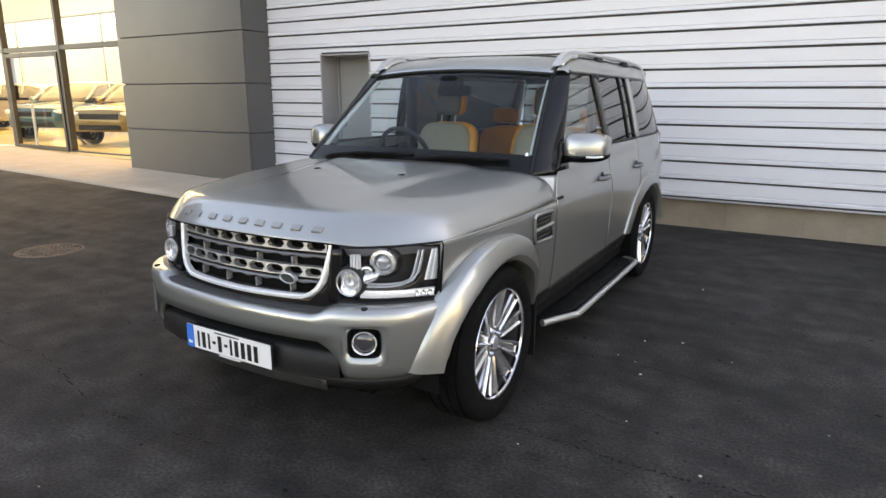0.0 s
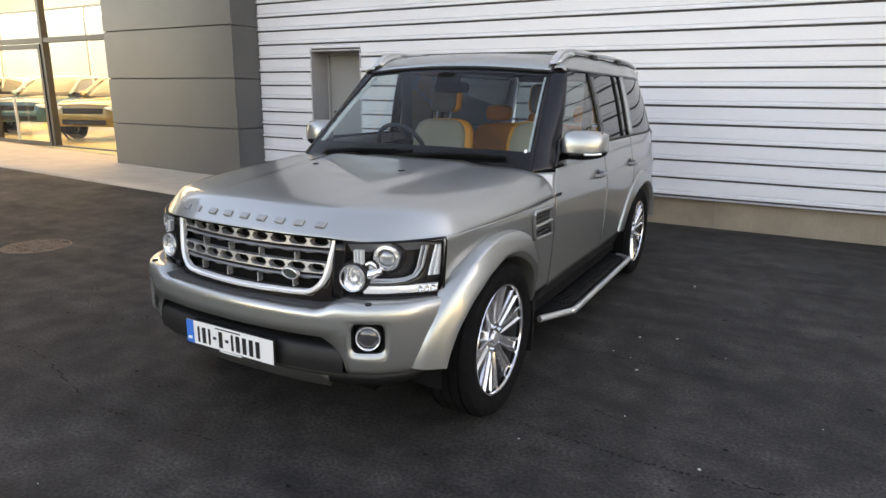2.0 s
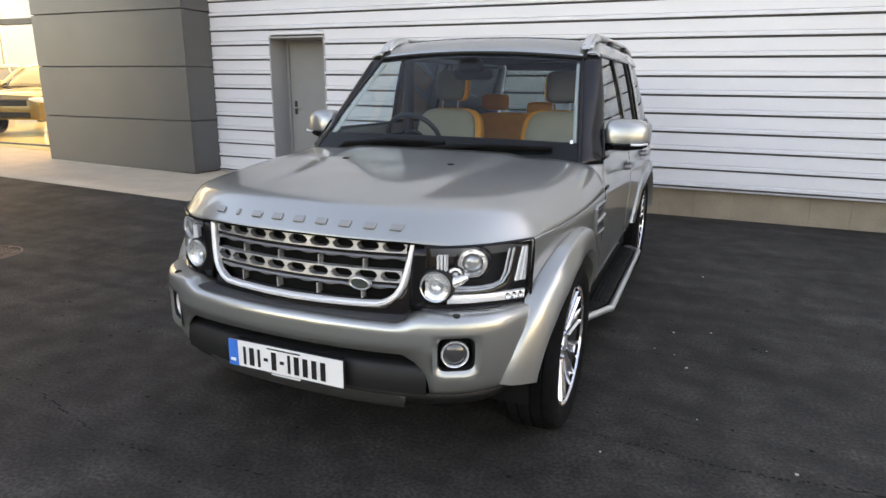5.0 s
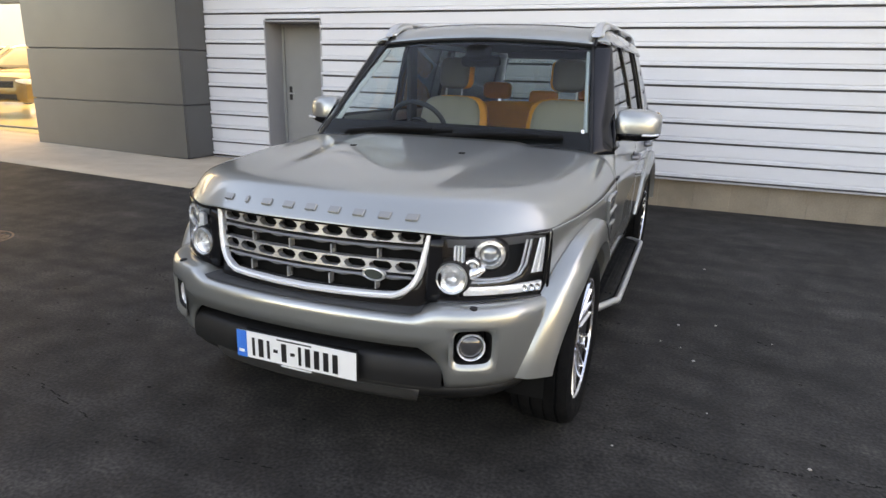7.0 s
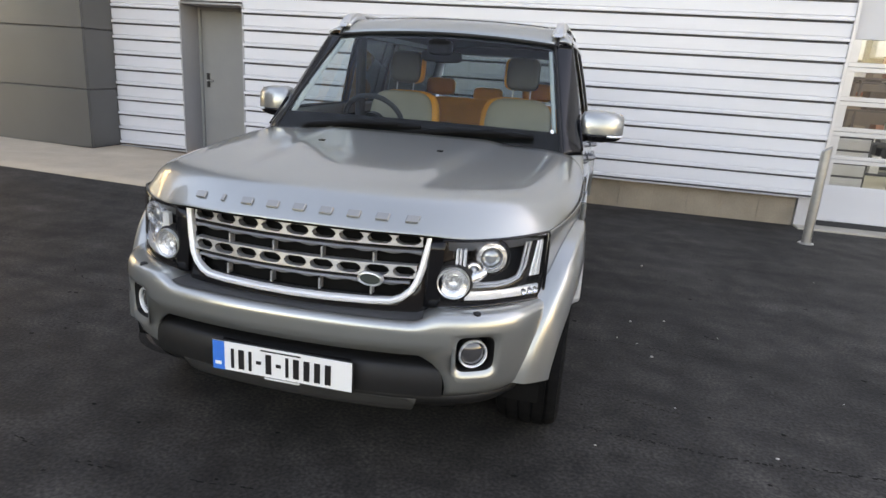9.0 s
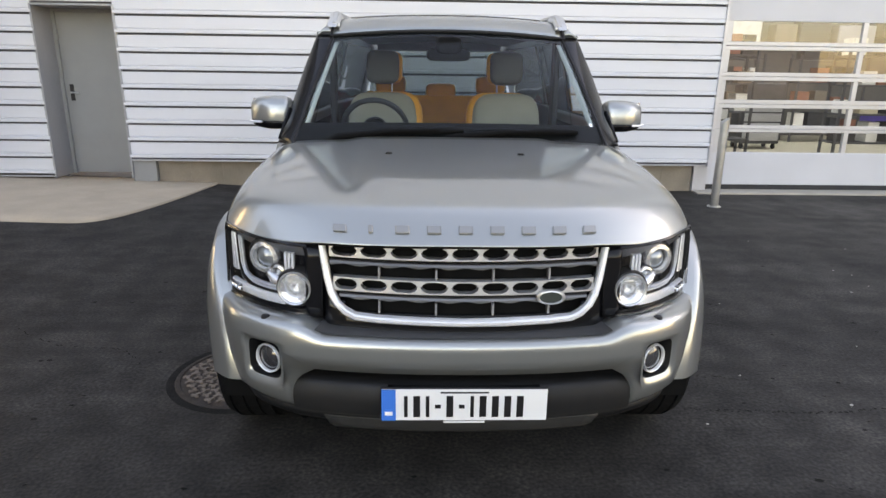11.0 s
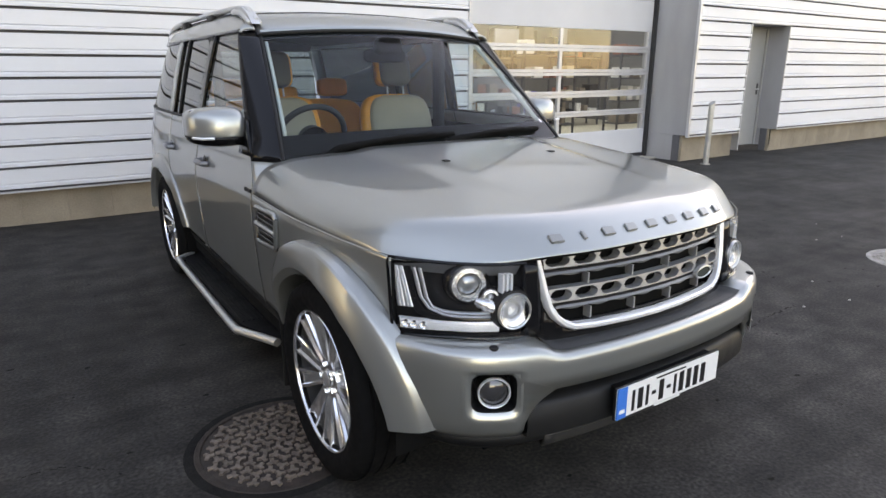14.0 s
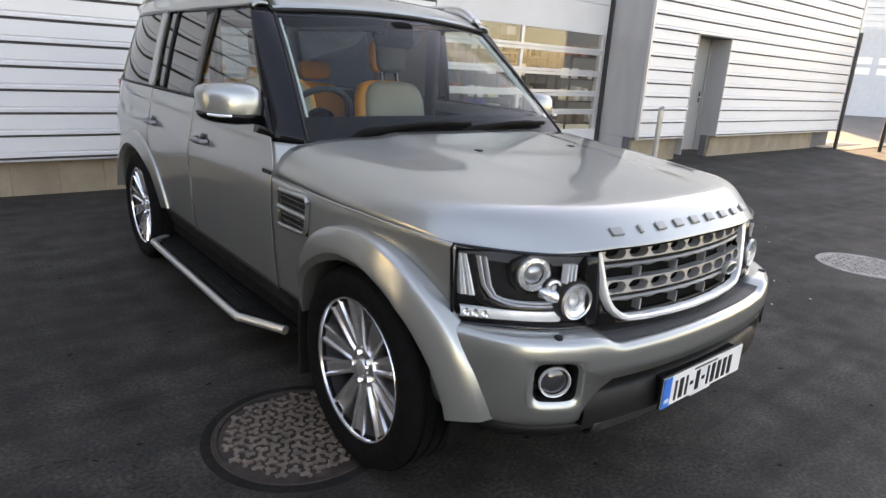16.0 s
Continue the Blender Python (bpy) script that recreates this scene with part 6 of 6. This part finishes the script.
# fill lamp without a fitting, added for the yellow glow inside
show_fill = bpy.data.lights.new("showroom_fill", "AREA")
show_fill.energy, show_fill.color, show_fill.shape, show_fill.size, show_fill.size_y = 270, (1.0, 0.84, 0.48), "RECTANGLE", 15, 5
new("showroom_fill", show_fill).matrix_world = pose(-17, 8.8, 5.7)
for x in span(-28, -10, 6):
    for y in (7.5, 11.0):
        ob = part("downlight", lathe([(0.10, 5.985), (0.14, 5.985), (0.14, 6.0), (0.10, 6.0)], Matrix.Translation((x, y, 0)), 20), ALU)
        tagged(ob, "round recessed showroom downlight", "lamp", group="showroom downlights")
        part("diffuser", lathe([(0.001, 5.988), (0.10, 5.988), (0.10, 5.998), (0.001, 5.998)], Matrix.Translation((x, y, 0)), 20), LAMPGLOW, ob, "warm glowing diffuser")
# rear glazing of the showroom, open to the sky
back = holder("rear_glazing", (-27, 12, zf), label="tall rear showroom glazing with slim frames", category="glazing")
for x in span(-44.9, -9.1, 6):
    under("mullion", box(x - 0.05, x + 0.05, 11.95, 12.05, zf, 4.5), FRAMEDARK, back)
for z in (0.36, 4.46):
    under("transom", box(-44.9, -9.1, 11.96, 12.04, z - 0.04, z + 0.04), FRAMEDARK, back)
tagged(part("wall_showroom_rear", box(-45, -9.0, 12.06, 12.3, 4.5, 6.3), WARMWALL, smooth=0), "pale wall over the rear glazing", "wall", kind="structure")
tagged(part("fascia", box(-45, -9.02, 5.40, 5.62, 6.0, TOP), GREYPANEL, smooth=0), "dark grey fascia over the glazing", "wall", kind="structure")


hall = part("backdrop", box(-75, -12, 34, 35, 0.0, 8.0), material("pale_far_facade", (0.42, 0.45, 0.49), 0.7, vary=0.12, scale=0.25), smooth=0)
tagged(hall, "pale plain facade far behind the showroom", "building", kind="structure")


def show_car(x, y, turn, mat, label, z0=zf):
    """A plain estate car for the showroom: body, cabin, glass, wheels and lamps."""
    ob = holder("parked_car", (0, 0, 0), label=label, category="car")
    m = Matrix.Translation((x, y, z0)) @ Matrix.Rotation(radians(turn), 4, "Z")

    def put(name, b, mt, lab="", smooth=30, parent=ob):
        b.transform(m)
        return part(name, b, mt, parent, lab, smooth)
    # length, half width, lower edge, shoulder height
    hull = [(-2.30, 0.62, 0.42, 0.74), (-2.24, 0.76, 0.36, 0.88), (-2.05, 0.87, 0.34, 0.95), (-1.60, 0.92, 0.34, 1.00), (-1.05, 0.94, 0.34, 1.06), (0.0, 0.95, 0.34, 1.09), (1.3, 0.95, 0.34, 1.12), (2.0, 0.92, 0.36, 1.14), (2.24, 0.84, 0.40, 1.12), (2.32, 0.72, 0.46, 1.02)]

    def loft(rows, ring):
        b = bmesh.new()
        loops = [[b.verts.new(p) for p in ring(*r)] for r in rows]
        for A, B in zip(loops, loops[1:]):
            for i in range(len(A)):
                b.faces.new((A[i], A[(i + 1) % len(A)], B[(i + 1) % len(A)], B[i]))
        b.faces.new(loops[0])
        b.faces.new(loops[-1])
        bmesh.ops.recalc_face_normals(b, faces=b.faces)
        return b
    body = put("body", loft(hull, lambda a, w, lo, hi: [(a, q * w, lo + (hi - lo) * k) for q, k in ((-0.90, 0.0), (-0.98, 0.12), (-1.0, 0.45), (-0.985, 0.72), (-0.94, 0.92), (-0.82, 1.0), (0.0, 1.035), (0.82, 1.0), (0.94, 0.92), (0.985, 0.72), (1.0, 0.45), (0.98, 0.12), (0.90, 0.0))]), mat)
    house = [(-1.12, 0.70, 1.03, 1.08), (-0.80, 0.74, 1.04, 1.30), (-0.42, 0.74, 1.05, 1.53), (-0.20, 0.74, 1.05, 1.585), (0.6, 0.75, 1.06, 1.64), (1.5, 0.74, 1.07, 1.61), (1.95, 0.70, 1.08, 1.50), (2.20, 0.68, 1.08, 1.14)]
    put("cabin_glass", loft(house, lambda a, w, lo, hi: [(a, q * w * 1.10, lo + (hi - lo) * k) for q, k in ((-1.08, 0.0), (-1.03, 0.25), (-0.90, 0.75), (-0.82, 0.93), (-0.6, 1.0), (0.6, 1.0), (0.82, 0.93), (0.90, 0.75), (1.03, 0.25), (1.08, 0.0))]), GLOSSBLACK, "dark wraparound windows", 40)
    put("roof", loft([(-0.36, 0.62, 1.54), (-0.15, 0.66, 1.60), (0.6, 0.67, 1.655), (1.5, 0.66, 1.625), (1.98, 0.62, 1.53)], lambda a, w, z: [(a, q * w, z + d) for q, d in ((-1.12, -0.06), (-1.05, -0.015), (-0.8, 0.012), (0.8, 0.012), (1.05, -0.015), (1.12, -0.06), (0.8, -0.03), (-0.8, -0.03))]), mat, "", 40)
    for s in (1, -1):
        for a0, a1 in ((-1.10, -0.34), (0.32, 0.30), (1.22, 1.20), (2.18, 1.92)):
            put("pillar", tube([(a0, s * 0.815, 1.09), ((a0 + a1) / 2, s * 0.775, 1.32), (a1, s * 0.715, 1.555)], [0.040, 0.034, 0.036], 8), mat, "", 50)
        put("door_mirror", cushion(-0.78, s * 1.00, 1.14, 0.06, 0.10, 0.065, 0, 0.6, 12), mat, "", 50)
    for ax in (-1.42, 1.42):
        for s in (1, -1):
            wm_ = Matrix.Translation((ax, s * 0.86, 0.345)) @ Matrix.Rotation(radians(-90) * s, 4, "X")
            w = put("wheel", lathe([(0.24, 0.09), (0.31, 0.10), (0.34, 0.06), (0.345, 0.0), (0.34, -0.10), (0.24, -0.11)], wm_, 32), RUBBER)
            put("rim", lathe([(0.001, 0.075), (0.06, 0.08), (0.10, 0.06), (0.20, 0.07), (0.235, 0.09), (0.24, 0.06)], wm_, 10), ALLOY, "", 20, w)
            put("arch", lathe([(0.35, 0.095), (0.42, 0.100), (0.43, 0.06)], wm_, 32), BLACKPLASTIC, "", 30)
    put("grille", box(-2.325, -2.22, -0.52, 0.52, 0.66, 0.80, 0.02), BLACKPLASTIC, "dark grille")
    put("lower_intake", box(-2.315, -2.20, -0.58, 0.58, 0.40, 0.54, 0.03), BLACKPLASTIC, "dark lower intake")
    for s in (1, -1):
        put("headlamp", box(-2.275, -2.05, s * 0.68 - 0.15, s * 0.68 + 0.15, 0.74, 0.85, 0.03), LAMPWHITE, "clear headlamp")
    return ob


CARCOL = [material("showroom_car_%s" % n, c, 0.38, metal=0.4, coat=1.0) for n, c in (("silver", (0.45, 0.44, 0.42)), ("gold", (0.22, 0.15, 0.04)), ("teal", (0.03, 0.10, 0.11)))]
show_car(-13.9, 8.7, 113, CARCOL[1], "gold metallic estate car on the showroom floor")
show_car(-17.6, 8.9, 118, CARCOL[2], "dark teal estate car on the showroom floor")
show_car(-24.0, 10.0, 20, CARCOL[0], "silver estate car deeper in the showroom")

# ---- beyond the far corner ----
def fence_post(x, y, h):
    tagged(part("fence_post", tube([(x, y, 0), (x, y, h)], 0.045, 12), BLACKPOST), "black painted steel fence post", "fence post", group="fence posts by the far corner")


fence_post(15.56, 4.30, 2.75)
fence_post(16.28, 3.54, 2.1)
TANBANK = material("pale_tan_concrete", (0.14, 0.13, 0.12), 0.9, vary=0.12, scale=0.8, fine=0.1)
bank = part("bank", sheet(lambda x, y: (x, y, 0.012 + 0.42 * smooth01((x - 17) / 11)), span(15.5, 60, 40), span(4.0, 40, 12), away=(30, 10, -90)), TANBANK)
tagged(bank, "tan concrete ramp in warm sunlight beyond the corner", "ground", kind="structure")
far = holder("warehouse", (28.6, 7.0, 0.40), label="distant white boarded warehouse with grey panelled doors", category="building")
FARWHITE = material("far_white_boards", (0.60, 0.63, 0.67), 0.6, vary=0.05)
FARGREY = material("far_grey_door", (0.42, 0.46, 0.52), 0.5, vary=0.05)
under("wall", box(28.6, 36, -4, 11.4, 0.38, 7.5), FARWHITE, far)
for k in range(14):
    under("board", box(28.55, 28.6, -4, 11.4, 3.85 + 0.25 * k, 4.07 + 0.25 * k, 0.004), FARWHITE, far)
for y0 in (-2.6, 1.8, 6.2):
    d = under("panel_door", box(28.5, 28.58, y0, y0 + 3.8, 0.42, 3.8, 0.01), FARGREY, far, "grey panelled door")
    for zz in (2.05, 2.45):
        for k in range(4):
            b = box(28.47, 28.5, y0 + 0.35 + 0.85 * k, y0 + 0.95 + 0.85 * k, zz, zz + 0.27, 0.01)
            part("door_pane", b, PLATEWHITE, d, "small pale window")

# unseen walls, added to block low light from west and south
SHADEWALL = material("light_block_wall", (0.12, 0.12, 0.12), 0.8, vary=0.1, scale=0.6, fine=0.1)
tagged(part("wall_yard_west", box(-10.2, -9.8, -11, 1.4, 0.0, 6.5), SHADEWALL, smooth=0), "unseen dark wall added to cut light from the west", "wall", kind="structure")
tagged(part("wall_yard_south", box(-10.2, 24.0, -26.4, -26.0, 0.0, 3.2), material("grey_light_block", (0.095, 0.10, 0.112), 0.8, vary=0.1, scale=0.6, fine=0.1), smooth=0), "unseen grey wall added to hide the bright southern horizon", "wall", kind="structure")

far.rotation_euler = (0, 0, radians(40))
corner = part("pavement_corner", sheet(lambda x, y: (x, y, 0.03), span(15.40, 17.9, 4), span(4.45, 9.0, 6), away=(16, 6, -9)), CONCRETE, thick=0.05)
tagged(corner, "pale sunlit concrete strip round the wall's end", "pavement", kind="structure")

# ---- the wall's boards, blocks and panels ----
for me, z, owner in planks:
    ob = link_mesh("plank", me, CLAD, owner)
    ob.location.z = z
block_row(-3.46, 3.29, 5.315, 0.40, wall_main, 17)
block_row(7.36, 8.75, 4.62, 0.44, wall_side, 3)
block_row(9.93, 14.85, 4.62, 0.44, wall_side, 11)
for q in panel_jobs:
    part("panel", box(*q, 0.003), GREYPANEL, core, smooth=0)
